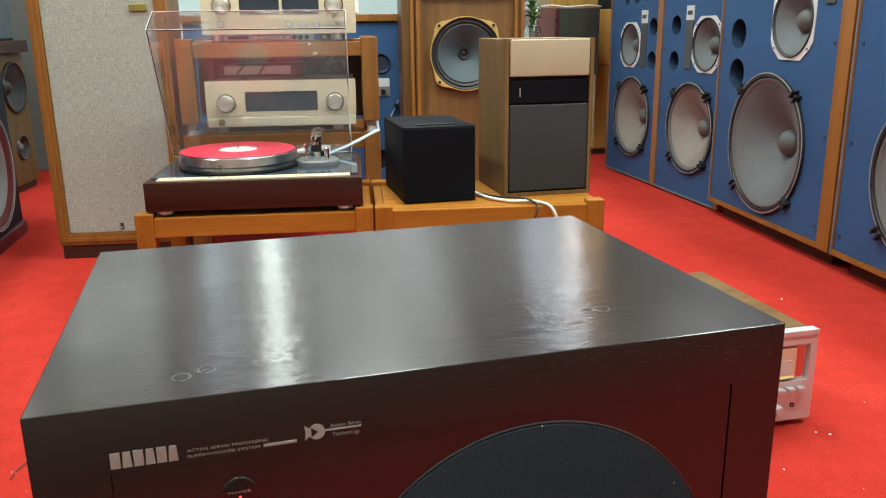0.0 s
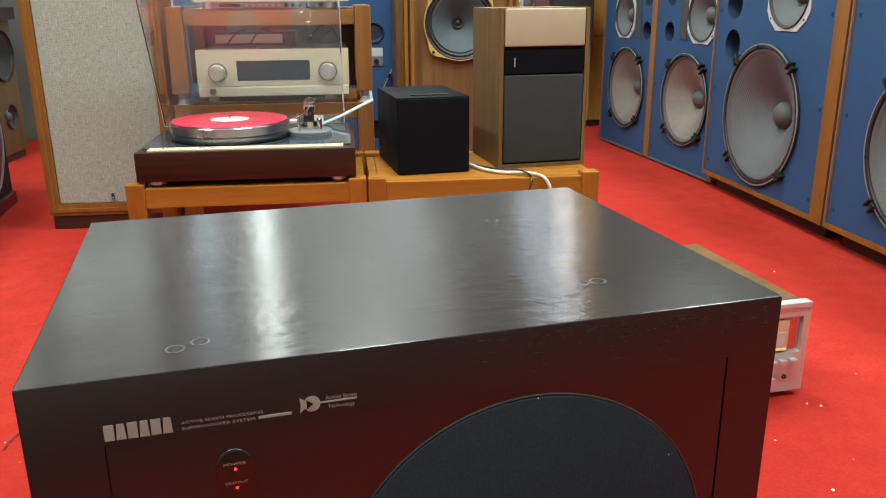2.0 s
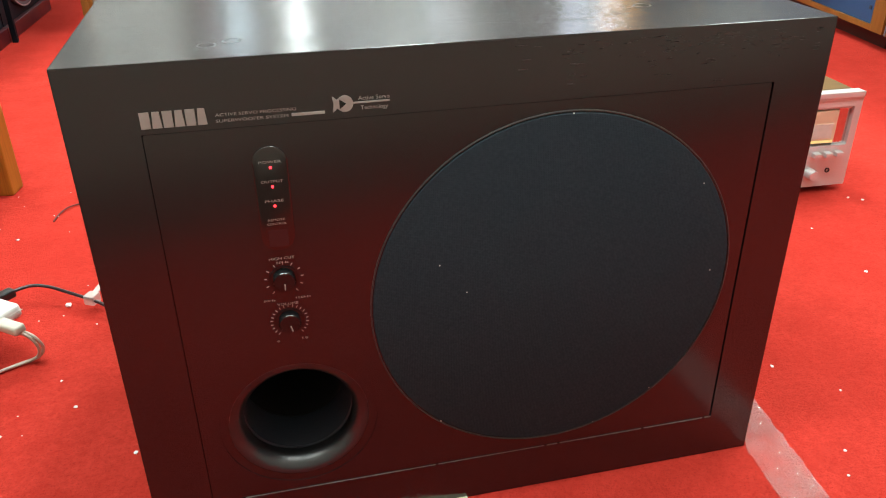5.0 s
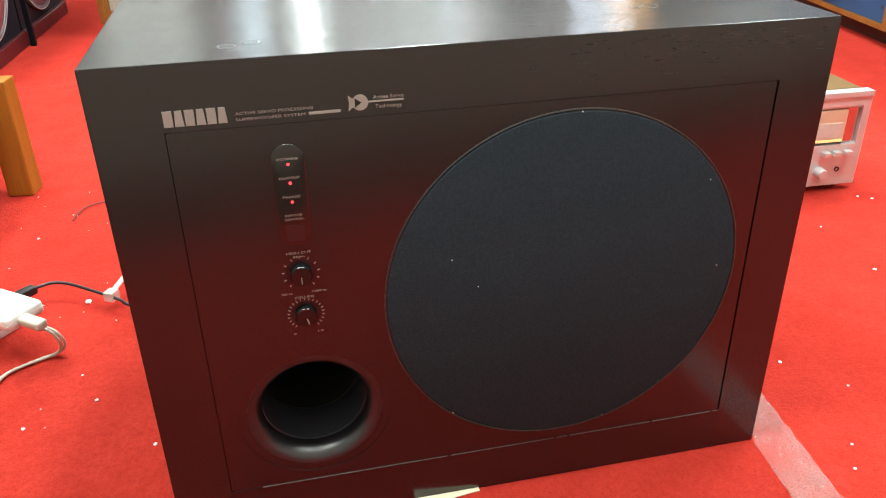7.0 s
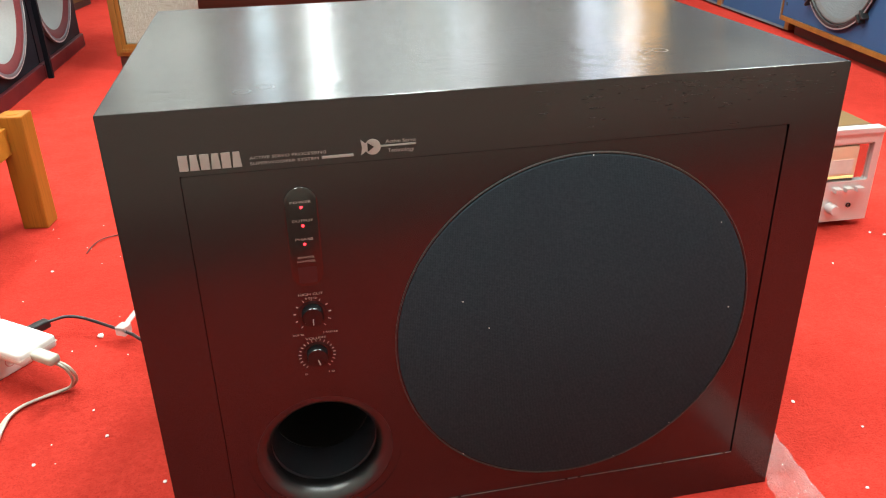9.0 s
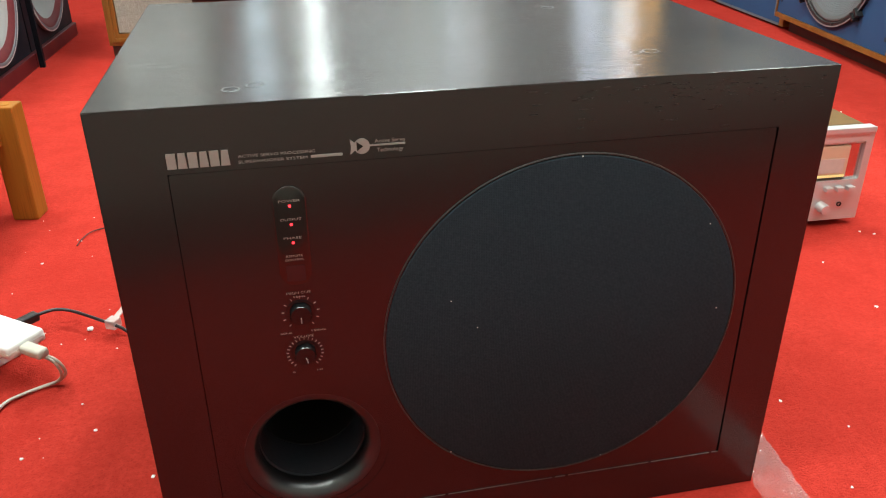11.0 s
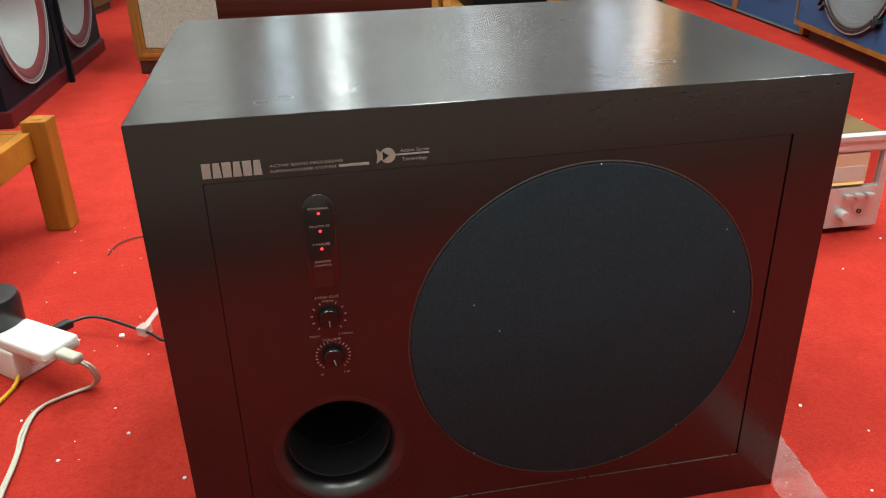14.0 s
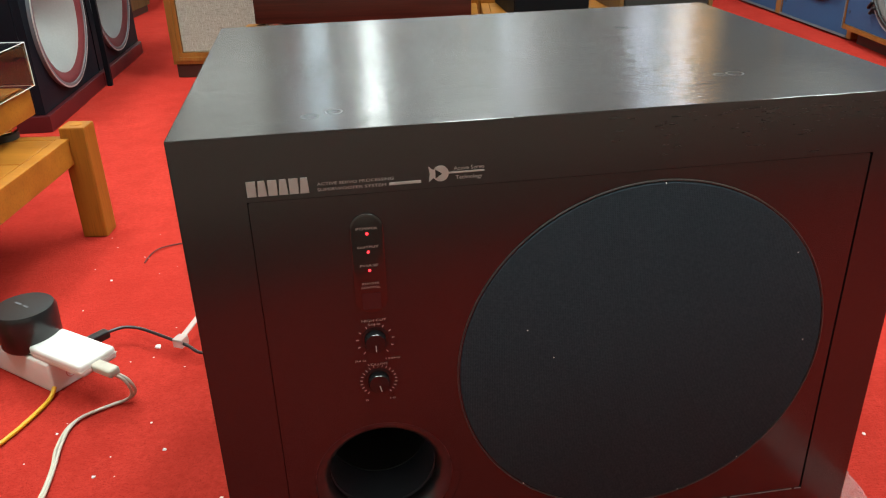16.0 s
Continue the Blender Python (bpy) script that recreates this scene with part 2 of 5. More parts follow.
M["scuff"] = mat("dull_scuff", (0.027, 0.025, 0.025), 0.3, var=0.3, scale=60, fine=400, bump=0.1)
M["led"] = glow("red_led", (1.0, 0.02, 0.03), 4.0)
M["window"] = mat("dark_red_window", (0.010, 0.0065, 0.0065), 0.11, var=0.1, bump=0, spec=0.9)
M["sensor"] = mat("dull_red_sensor", (0.050, 0.014, 0.016), 0.2, var=0.1, bump=0)
M["silver"] = mat("brushed_silver", (0.63, 0.625, 0.63), 0.35, 0.45, var=0.06, stretch=(0.05, 1, 1), fine=500, bump=0.08, depth=0.0002)
M["chrome"] = mat("chrome", (0.75, 0.75, 0.76), 0.12, 1.0, var=0.04, bump=0)
M["polished"] = mat("polished_platter", (0.40, 0.41, 0.42), 0.30, 1.0, var=0.04, bump=0)
pn = M["polished"].node_tree
round_ = pn.nodes.new("ShaderNodeTangent")
round_.direction_type, round_.axis = "RADIAL", "Z"
link(pn, round_.outputs[0], pn.nodes["Principled BSDF"].inputs["Tangent"])
pn.nodes["Principled BSDF"].inputs["Anisotropic"].default_value = 0.85
pn.nodes["Principled BSDF"].inputs["Anisotropic Rotation"].default_value = 0.25
M["champagne_pale"] = mat("pale_champagne_strip", (0.80, 0.72, 0.56), 0.36, 0.2, var=0.05, stretch=(0.05, 1, 1), fine=500, bump=0.05, depth=0.0002)
M["champagne"] = mat("champagne_aluminium", (0.68, 0.575, 0.415), 0.38, 0.25, var=0.05, stretch=(0.05, 1, 1), fine=500, bump=0.06, depth=0.0002)
M["knob_metal"] = mat("turned_metal", (0.80, 0.76, 0.70), 0.30, 1.0, var=0.06, bump=0.05)
kn = M["knob_metal"].node_tree
tan_ = kn.nodes.new("ShaderNodeTangent")
tan_.direction_type, tan_.axis = "RADIAL", "Y"
link(kn, tan_.outputs[0], kn.nodes["Principled BSDF"].inputs["Tangent"])
kn.nodes["Principled BSDF"].inputs["Anisotropic"].default_value = 0.85
kn.nodes["Principled BSDF"].inputs["Anisotropic Rotation"].default_value = 0.25
M["display"] = mat("dark_display_glass", (0.032, 0.044, 0.062), 0.07, var=0.1, bump=0)
M["bench_wood"] = wood("honey_pine", (0.42, 0.165, 0.021), (0.28, 0.098, 0.011), 0.36, 0, 16.0, 0.12)
M["bench_post"] = wood("honey_pine_upright", (0.40, 0.150, 0.019), (0.25, 0.084, 0.010), 0.36, 2, 16.0, 0.12)
M["rack_wood"] = wood("reddish_wood", (0.30, 0.125, 0.034), (0.19, 0.070, 0.016), 0.36, 2, 16.0, 0.12)
M["rack_wood_x"] = wood("reddish_wood_rail", (0.30, 0.125, 0.034), (0.19, 0.070, 0.016), 0.36, 0, 16.0, 0.12)
M["teak"] = wood("teak_edge", (0.30, 0.125, 0.027), (0.185, 0.068, 0.012), 0.42, 2, 22.0, 0.12)
M["walnut"] = wood("walnut_veneer", (0.175, 0.088, 0.030), (0.095, 0.044, 0.014), 0.42, 2, 30.0, 0.15)
M["walnut_light"] = wood("light_walnut_veneer", (0.21, 0.125, 0.046), (0.115, 0.063, 0.021), 0.45, 2, 55.0, 0.2)
M["rosewood"] = wood("rosewood", (0.062, 0.0155, 0.0095), (0.0070, 0.0032, 0.0030), 0.36, 0, 62.0, 0.1, 0.018)
M["oak"] = wood("yellow_oak", (0.33, 0.19, 0.038), (0.21, 0.11, 0.018), 0.45, 2, 30.0, 0.15)
# oak made lighter in place of light missing in the back corner
M["oak_lit"] = wood("brightened_oak", (0.46, 0.26, 0.060), (0.32, 0.165, 0.032), 0.42, 2, 30.0, 0.15)
# oak darkened for the shadow on the loudspeaker at the left rear
M["oak_in_shade"] = wood("shaded_oak", (0.135, 0.082, 0.024), (0.075, 0.043, 0.012), 0.45, 2, 30.0, 0.15)
M["dark_plinth"] = mat("dark_plinth", (0.045, 0.016, 0.010), 0.55, var=0.2)
M["brown_maroon"] = mat("brown_maroon_veneer", (0.115, 0.046, 0.040), 0.45, var=0.2)
M["brown_cloth"] = cloth("dark_brown_cloth", (0.026, 0.025, 0.022), (0.038, 0.036, 0.031), 1500, 0.4, 0.92)
M["maroon"] = mat("maroon_plinth", (0.070, 0.009, 0.012), 0.33, var=0.2)
M["blue"] = mat("blue_baffle_paint", (0.026, 0.077, 0.185), 0.65, var=0.12, scale=4, fine=260, bump=0.25, rvar=0.06, spec=0.25)
M["port_blue"] = mat("dark_blue_port", (0.010, 0.026, 0.060), 0.6, var=0.12, bump=0.1)
M["dark_baffle"] = mat("blue_black_baffle", (0.0055, 0.0085, 0.014), 0.55, var=0.2, fine=250, bump=0.15, spec=0.10)
M["socket_blue"] = mat("dark_blue_plastic", (0.010, 0.018, 0.045), 0.6, var=0.1)
M["panel_grey"] = mat("dark_grey_panel", (0.045, 0.047, 0.05), 0.5, var=0.1)
M["grey_trim"] = mat("grey_trim", (0.13, 0.14, 0.16), 0.5, var=0.1)
M["tweed"] = tweed_material()
M["charcoal"] = cloth("charcoal_cloth", (0.034, 0.037, 0.039), (0.050, 0.053, 0.055), 1500, 0.4, 0.92)
M["beige"] = mat("beige_panel", (0.42, 0.35, 0.235), 0.6, var=0.06, fine=300, bump=0.1)
M["cone_grey"] = mat("grey_paper_cone", (0.118, 0.130, 0.138), 0.75, var=0.15, scale=9, fine=200, bump=0.3)
M["cone_white"] = mat("pale_coated_cone", (0.27, 0.28, 0.28), 0.55, var=0.1, scale=7, fine=180, bump=0.25)
M["cone_blue"] = mat("slate_paper_cone", (0.050, 0.068, 0.078), 0.7, var=0.15, fine=200, bump=0.3)
M["cap"] = mat("grey_dust_cap", (0.10, 0.10, 0.10), 0.6, var=0.12, fine=200, bump=0.25)
M["rubber"] = mat("black_rubber", (0.02, 0.021, 0.022), 0.6, var=0.15, bump=0.2)
M["frame_grey"] = mat("cast_grey_frame", (0.014, 0.014, 0.016), 0.5, 0.0, var=0.15, bump=0.2)
M["frame_white"] = mat("white_driver_frame", (0.53, 0.54, 0.545), 0.5, var=0.06, bump=0.1)
M["rim_silver"] = mat("silver_rim", (0.55, 0.55, 0.55), 0.35, 0.3, var=0.1, bump=0.1)
M["thin_rim"] = mat("dull_rim", (0.22, 0.22, 0.225), 0.5, 0.1, var=0.1, bump=0.1)
M["red_foam"] = mat("faded_red_surround", (0.15, 0.021, 0.026), 0.7, var=0.2, bump=0.3)
M["gold"] = mat("gold_driver_frame", (0.58, 0.40, 0.13), 0.42, 0.5, var=0.1, bump=0.15)
M["acrylic"] = glass("clear_acrylic", (0.97, 0.985, 0.985))
M["acrylic_edge"] = mat("polished_acrylic_edge", (0.86, 0.90, 0.91), 0.2, var=0.05, bump=0)
M["acrylic_edge"].node_tree.nodes["Principled BSDF"].inputs["Alpha"].default_value = 0.62
M["acrylic_soft"] = glass("scuffed_acrylic", (0.97, 0.985, 0.985), 0.03)
# whitish see-through colour that imitates the bright haze in the raised lid
M["acrylic_veil"] = mat("veiled_acrylic", (0.80, 0.84, 0.86), 0.3, var=0.1, bump=0)
M["acrylic_veil"].node_tree.nodes["Principled BSDF"].inputs["Alpha"].default_value = 0.10
M["acrylic_haze"] = mat("hazy_acrylic", (0.70, 0.74, 0.75), 0.15, var=0.1, bump=0)
M["acrylic_haze"].node_tree.nodes["Principled BSDF"].inputs["Alpha"].default_value = 0.22
M["plastic_film"] = mat("crinkled_plastic_film", (0.60, 0.50, 0.48), 0.18, var=0.2, scale=40, fine=120, bump=0.9, depth=0.003)
M["record"] = rings_material("red_vinyl", (0.62, 0.025, 0.06), 0.32, 260.0, 0.25)
M["label"] = mat("paper_label", (0.62, 0.52, 0.48), 0.7, var=0.08, scale=40)
M["white_plastic"] = mat("white_plastic", (0.72, 0.71, 0.69), 0.38, var=0.05, scale=20, bump=0.05)
M["cord_beige"] = mat("beige_cord", (0.50, 0.46, 0.39), 0.5, var=0.12, bump=0.1)
M["off_white"] = mat("off_white_cable", (0.62, 0.58, 0.50), 0.5, var=0.1, bump=0.1)
M["pink_print"] = mat("faint_pink_print", (0.60, 0.36, 0.35), 0.5, var=0.1, bump=0)
M["yellow"] = mat("yellow_cable", (0.70, 0.38, 0.02), 0.45, var=0.12)
M["grey_plastic"] = mat("grey_plastic", (0.16, 0.16, 0.165), 0.5, var=0.1)
M["foam"] = mat("white_foam", (0.82, 0.80, 0.78), 0.8, var=0.06, bump=0.4)
M["thread"] = mat("dark_thread", (0.11, 0.022, 0.018), 0.8, var=0.2)
M["olive"] = mat("brass_badge", (0.30, 0.24, 0.06), 0.4, 0.6, var=0.1)
M["leaf"] = mat("green_leaf", (0.085, 0.22, 0.04), 0.4, var=0.4, scale=20)
M["vase"] = glass("vase_glass", (0.85, 0.9, 0.9))
M["cream_paper"] = mat("cream_paper", (0.66, 0.60, 0.44), 0.8, var=0.08, scale=30)
M["pale_strap"] = mat("pale_blue_plastic", (0.52, 0.64, 0.74), 0.3, var=0.06)
M["slate_box"] = mat("slate_teal_paint", (0.065, 0.090, 0.105), 0.5, var=0.1)
M["tube"] = glow("fluorescent_tube", (1.0, 0.96, 0.9), 4.0)
M["black_board"] = mat("matt_black_board", (0.0042, 0.0056, 0.0085), 0.55, var=0.15, fine=300, bump=0.1, spec=0.11)
M["housing"] = mat("white_enamel", (0.8, 0.8, 0.78), 0.4, var=0.03)


# ---------------------------------------------------------------- mesh helpers
def thing(name, m, label, category, group="", kind=""):
    ob = new(name)
    ob.empty_display_size = 0.05
    ob.matrix_world = m
    return tagged(ob, label, category, group, kind)


def part(name, bm, material, parent, label="", smooth=None, at=None):
    """Links a bmesh (or a ready mesh) as one mesh object under a thing or a part."""
    if isinstance(bm, bmesh.types.BMesh):
        bmesh.ops.recalc_face_normals(bm, faces=bm.faces)
        me = bpy.data.meshes.new(name)
        bm.to_mesh(me)
        bm.free()
    else:
        me = bm
    me.materials.clear()
    me.materials.append(M[material])
    if smooth:
        me.shade_smooth()
        me.set_sharp_from_angle(angle=radians(smooth))
    ob = new(name, me)
    if parent:
        ob.parent = parent
    if at:
        ob.matrix_basis = at
    return tagged(ob, label)


def box(x0, x1, y0, y1, z0, z1, bevel=0.0, seg=2, bm=None):
    keep = bm or bmesh.new()
    b = bmesh.new()
    bmesh.ops.create_cube(b, size=1.0, matrix=Matrix.Translation(((x0 + x1) / 2, (y0 + y1) / 2, (z0 + z1) / 2)) @ Matrix.Diagonal((x1 - x0, y1 - y0, z1 - z0, 1)))
    if bevel:
        bmesh.ops.bevel(b, geom=b.edges[:], offset=bevel, segments=seg, profile=0.6, affect="EDGES")
    me = bpy.data.meshes.new("tmp")
    b.to_mesh(me)
    b.free()
    keep.from_mesh(me)
    bpy.data.meshes.remove(me)
    return keep


def open_box(x0, x1, y0, y1, z0, z1, bevel=0.0):
    """A box without its front, for cabinets whose baffle closes it."""
    b = box(x0, x1, y0, y1, z0, z1, bevel)
    b.normal_update()
    bmesh.ops.delete(b, geom=[f for f in b.faces if f.normal.y < -0.95], context="FACES")
    return b


def circle(cx, cz, r, n=64, phase=0.0):
    return [(cx + r * math.cos(2 * math.pi * i / n + phase), cz + r * math.sin(2 * math.pi * i / n + phase)) for i in range(n)]


def rect(x0, x1, z0, z1, r=0.0, n=6):
    if not r:
        return [(x0, z0), (x1, z0), (x1, z1), (x0, z1)]
    pts = []
    for cx, cz, a in ((x1 - r, z0 + r, -90), (x1 - r, z1 - r, 0), (x0 + r, z1 - r, 90), (x0 + r, z0 + r, 180)):
        pts += [(cx + r * math.cos(radians(a + 90 * i / n)), cz + r * math.sin(radians(a + 90 * i / n))) for i in range(n + 1)]
    return pts


def plate(outer, holes, y0, y1, bm=None):
    """A slab in the xz plane between y0 and y1, with holes through it."""
    bm = bm or bmesh.new()
    for y in (y0, y1):
        edges = []
        for loop in [outer, *holes]:
            vs = [bm.verts.new((x, y, z)) for x, z in loop]
            edges += [bm.edges.new((vs[i], vs[(i + 1) % len(vs)])) for i in range(len(vs))]
        bmesh.ops.triangle_fill(bm, edges=edges, use_beauty=True, use_dissolve=False)
    for loop in [outer, *holes]:
        a = [bm.verts.new((x, y0, z)) for x, z in loop]
        b = [bm.verts.new((x, y1, z)) for x, z in loop]
        for i in range(len(a)):
            j = (i + 1) % len(a)
            bm.faces.new((a[i], a[j], b[j], b[i]))
    bmesh.ops.remove_doubles(bm, verts=bm.verts[:], dist=1e-6)
    return bm


def lathe(profile, n=48, bm=None, axis="y"):
    """Turns (radius, height) pairs round the local y (or z) axis."""
    bm = bm or bmesh.new()
    rows = []
    for r, h in profile:
        if r < 1e-6:
            rows.append([bm.verts.new((0, h, 0) if axis == "y" else (0, 0, h))])
            continue
        row = []
        for i in range(n):
            a = 2 * math.pi * i / n
            row.append(bm.verts.new((r * math.cos(a), h, r * math.sin(a)) if axis == "y" else (r * math.cos(a), r * math.sin(a), h)))
        rows.append(row)
    for p, q in zip(rows, rows[1:]):
        for i in range(n):
            j = (i + 1) % n
            if len(p) == 1 and len(q) > 1:
                bm.faces.new((p[0], q[i], q[j]))
            elif len(q) == 1 and len(p) > 1:
                bm.faces.new((p[i], p[j], q[0]))
            elif len(p) > 1:
                bm.faces.new((p[i], p[j], q[j], q[i]))
    return bm


def spline(points, per=8):
    pts = [Vector(p) for p in points]
    out = []
    for i in range(len(pts) - 1):
        a, b, c, d = pts[max(i - 1, 0)], pts[i], pts[i + 1], pts[min(i + 2, len(pts) - 1)]
        for k in range(per):
            t = k / per
            out.append(0.5 * ((2 * b) + (c - a) * t + (2 * a - 5 * b + 4 * c - d) * t * t + (3 * b - a - 3 * c + d) * t ** 3))
    out.append(pts[-1])
    return out


def sweep(points, r, n=10, per=8, bm=None, flat=1.0):
    """A round (or flattened) cord along a smooth line."""
    bm = bm or bmesh.new()
    line = spline(points, per) if per else [Vector(p) for p in points]
    rows = []
    for i, p in enumerate(line):
        d = (line[min(i + 1, len(line) - 1)] - line[max(i - 1, 0)]).normalized()
        side = d.cross(Vector((0, 0, 1)))
        side = side.normalized() if side.length > 1e-4 else Vector((1, 0, 0))
        up = side.cross(d).normalized()
        rows.append([bm.verts.new(p + side * r * math.cos(2 * math.pi * k / n) + up * r * flat * math.sin(2 * math.pi * k / n)) for k in range(n)])
    for p, q in zip(rows, rows[1:]):
        for k in range(n):
            bm.faces.new((p[k], p[(k + 1) % n], q[(k + 1) % n], q[k]))
    bm.faces.new(rows[0])
    bm.faces.new(rows[-1])
    return bm


def lettering(text, x0, x1, zc, y, height):
    """The words as a thin mesh on a face that looks to -y, from x0 to x1, the capitals that high."""
    cu = bpy.data.curves.new("letters", "FONT")
    cu.body, cu.size, cu.extrude, cu.resolution_u = text, 1.0, 0.0, 3
    ob = bpy.data.objects.new("letters", cu)
    scene.collection.objects.link(ob)
    bpy.context.view_layer.update()
    me = bpy.data.meshes.new_from_object(ob.evaluated_get(bpy.context.evaluated_depsgraph_get()))
    bpy.data.objects.remove(ob)
    xs, ys = [v.co.x for v in me.vertices], [v.co.y for v in me.vertices]
    sx, sz = (x1 - x0) / (max(xs) - min(xs)), height / 0.70
    ox = min(xs)
    for v in me.vertices:
        v.co = (x0 + (v.co.x - ox) * sx, y, zc - height / 2 + v.co.y * sz)
    return me


# ---------------------------------------------------------------- the room
X0, X1, Y0, Y1 = -2.9, 5.4, -2.1, 8.6
# unseen south wall, set close and slanted to shape the subwoofer front's reflection
SOUTH = pose(-0.17, -0.70, 0, 0, 0, -12.4)


def slab(name, b, material, label, category):
    return tagged(part(name, b, material, None), label, category, kind="structure")


# unseen pale floor, added to bounce neutral light onto far wall and ceiling
slab("bounce_floor", box(X0 - 0.1, X1 + 0.1, 4.3, Y1 + 0.1, -0.1, -0.002), "pale_plaster", "unseen pale floor, added to bounce neutral light", "floor")
slab("floor", box(X0 - 0.1, X1 + 0.1, Y0 - 0.1, 4.2995, -0.1, 0.0), "carpet", "bright red short-pile carpet, worn and speckled", "floor")
slab("ceiling", box(X0 - 0.1, X1 + 0.1, Y0 - 0.1, Y1 + 0.1, CEIL, CEIL + 0.1), "ceiling", "plain off-white ceiling with tube lamps", "ceiling")
# unseen glowing slots, added for the streaks reflected in the subwoofer lid
GLOW_SLOTS = [(0.36, 0.30, 2.5, (0.76, 0.94, 1.0)), (2.05, 0.40, 2.1, (0.88, 0.96, 1.0)), (3.58, 0.32, 5.0, (0.76, 0.86, 1.0)), (4.20, 0.52, 3.2, (1.0, 0.56, 0.17)), (-0.36, 0.50, 3.4, (0.76, 0.93, 1.0))]
slab("wall_north", plate(rect(X0, X1, 0.0, CEIL), [rect(x - w / 2, x + w / 2, 1.10, 2.75) for x, w, glare, tint in GLOW_SLOTS], Y1, Y1 + 0.1), "pale_plaster", "unseen pale far wall, toned for reflections in the lid", "wall")
for k, (x, w, glare, tint) in enumerate(GLOW_SLOTS):
    M["streak_glow"] = glow("streak_glow", tint, glare)
    t = thing("window_%d" % (k + 1), pose(x, Y1, 0), "unseen amber glowing slot, added for the lid's warm streak" if k == 3 else "unseen pale glowing slot, added for the lid's streaks", "window", kind="structure")
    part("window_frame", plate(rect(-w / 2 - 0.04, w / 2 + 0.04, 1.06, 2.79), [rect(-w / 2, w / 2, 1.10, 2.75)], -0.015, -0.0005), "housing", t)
    part("pane", box(-w / 2 + 0.001, w / 2 - 0.001, 0.06, 0.066, 1.101, 2.749), "streak_glow", t, "glowing pane, added for reflections in the lid")
slab("reflection_wall", box(-2.78, 5.68, -0.1, 0.0, 0.0, CEIL - 0.001), "mid_wall", "unseen olive-grey wall, slanted to shape the front's reflection", "wall").matrix_world = SOUTH
# unseen low strip, added so the top of the front reflects something dark
slab("reflection_strip", box(-2.78, 5.68, 0.0005, 0.016, 0.0, 0.12, 0.003), "skirting", "unseen dark strip, added to darken the front's reflection", "skirting board").matrix_world = SOUTH
slab("wall_west", box(X0 - 0.1, X0, Y0 - 0.1, Y1 + 0.1, 0.0, CEIL), "grey_wall", "plain dark grey wall", "wall")
# unseen wall, coloured dark teal for the reflection at the lid's right end
slab("wall_east", box(X1, X1 + 0.1, Y0 - 0.1, Y1 + 0.1, 0.0, CEIL), "teal_wall", "unseen dull teal wall, toned for the lid's right-hand reflection", "wall")

for x, y, turn, length, width, watts in LAMPS:
    t = thing("ceiling_light", pose(x, y, CEIL, 0, 0, turn), "white ceiling lamp with tubes, unseen, placed for light and reflections", "ceiling light", "ceiling lights")
    part("housing", box(-width / 2 - 0.02, width / 2 + 0.02, -length / 2 - 0.03, length / 2 + 0.03, -0.05, 0.0, 0.006), "housing", t)
    for k in (-1, 1):
        part("tube", lathe([(0, -length / 2), (0.013, -length / 2), (0.013, length / 2), (0, length / 2)], 12), "tube", t, at=pose(k * width / 4, 0, -0.063))


# ---------------------------------------------------------------- the subwoofer
SW, SD, SH = 0.60, 0.437, 0.456
PX0, PX1, PZ0, PZ1 = -0.249, 0.252, 0.0505, 0.4053
GX, GZ, GR = 0.072, 0.2295, 0.1670
VX, VZ = -0.1630, 0.1295


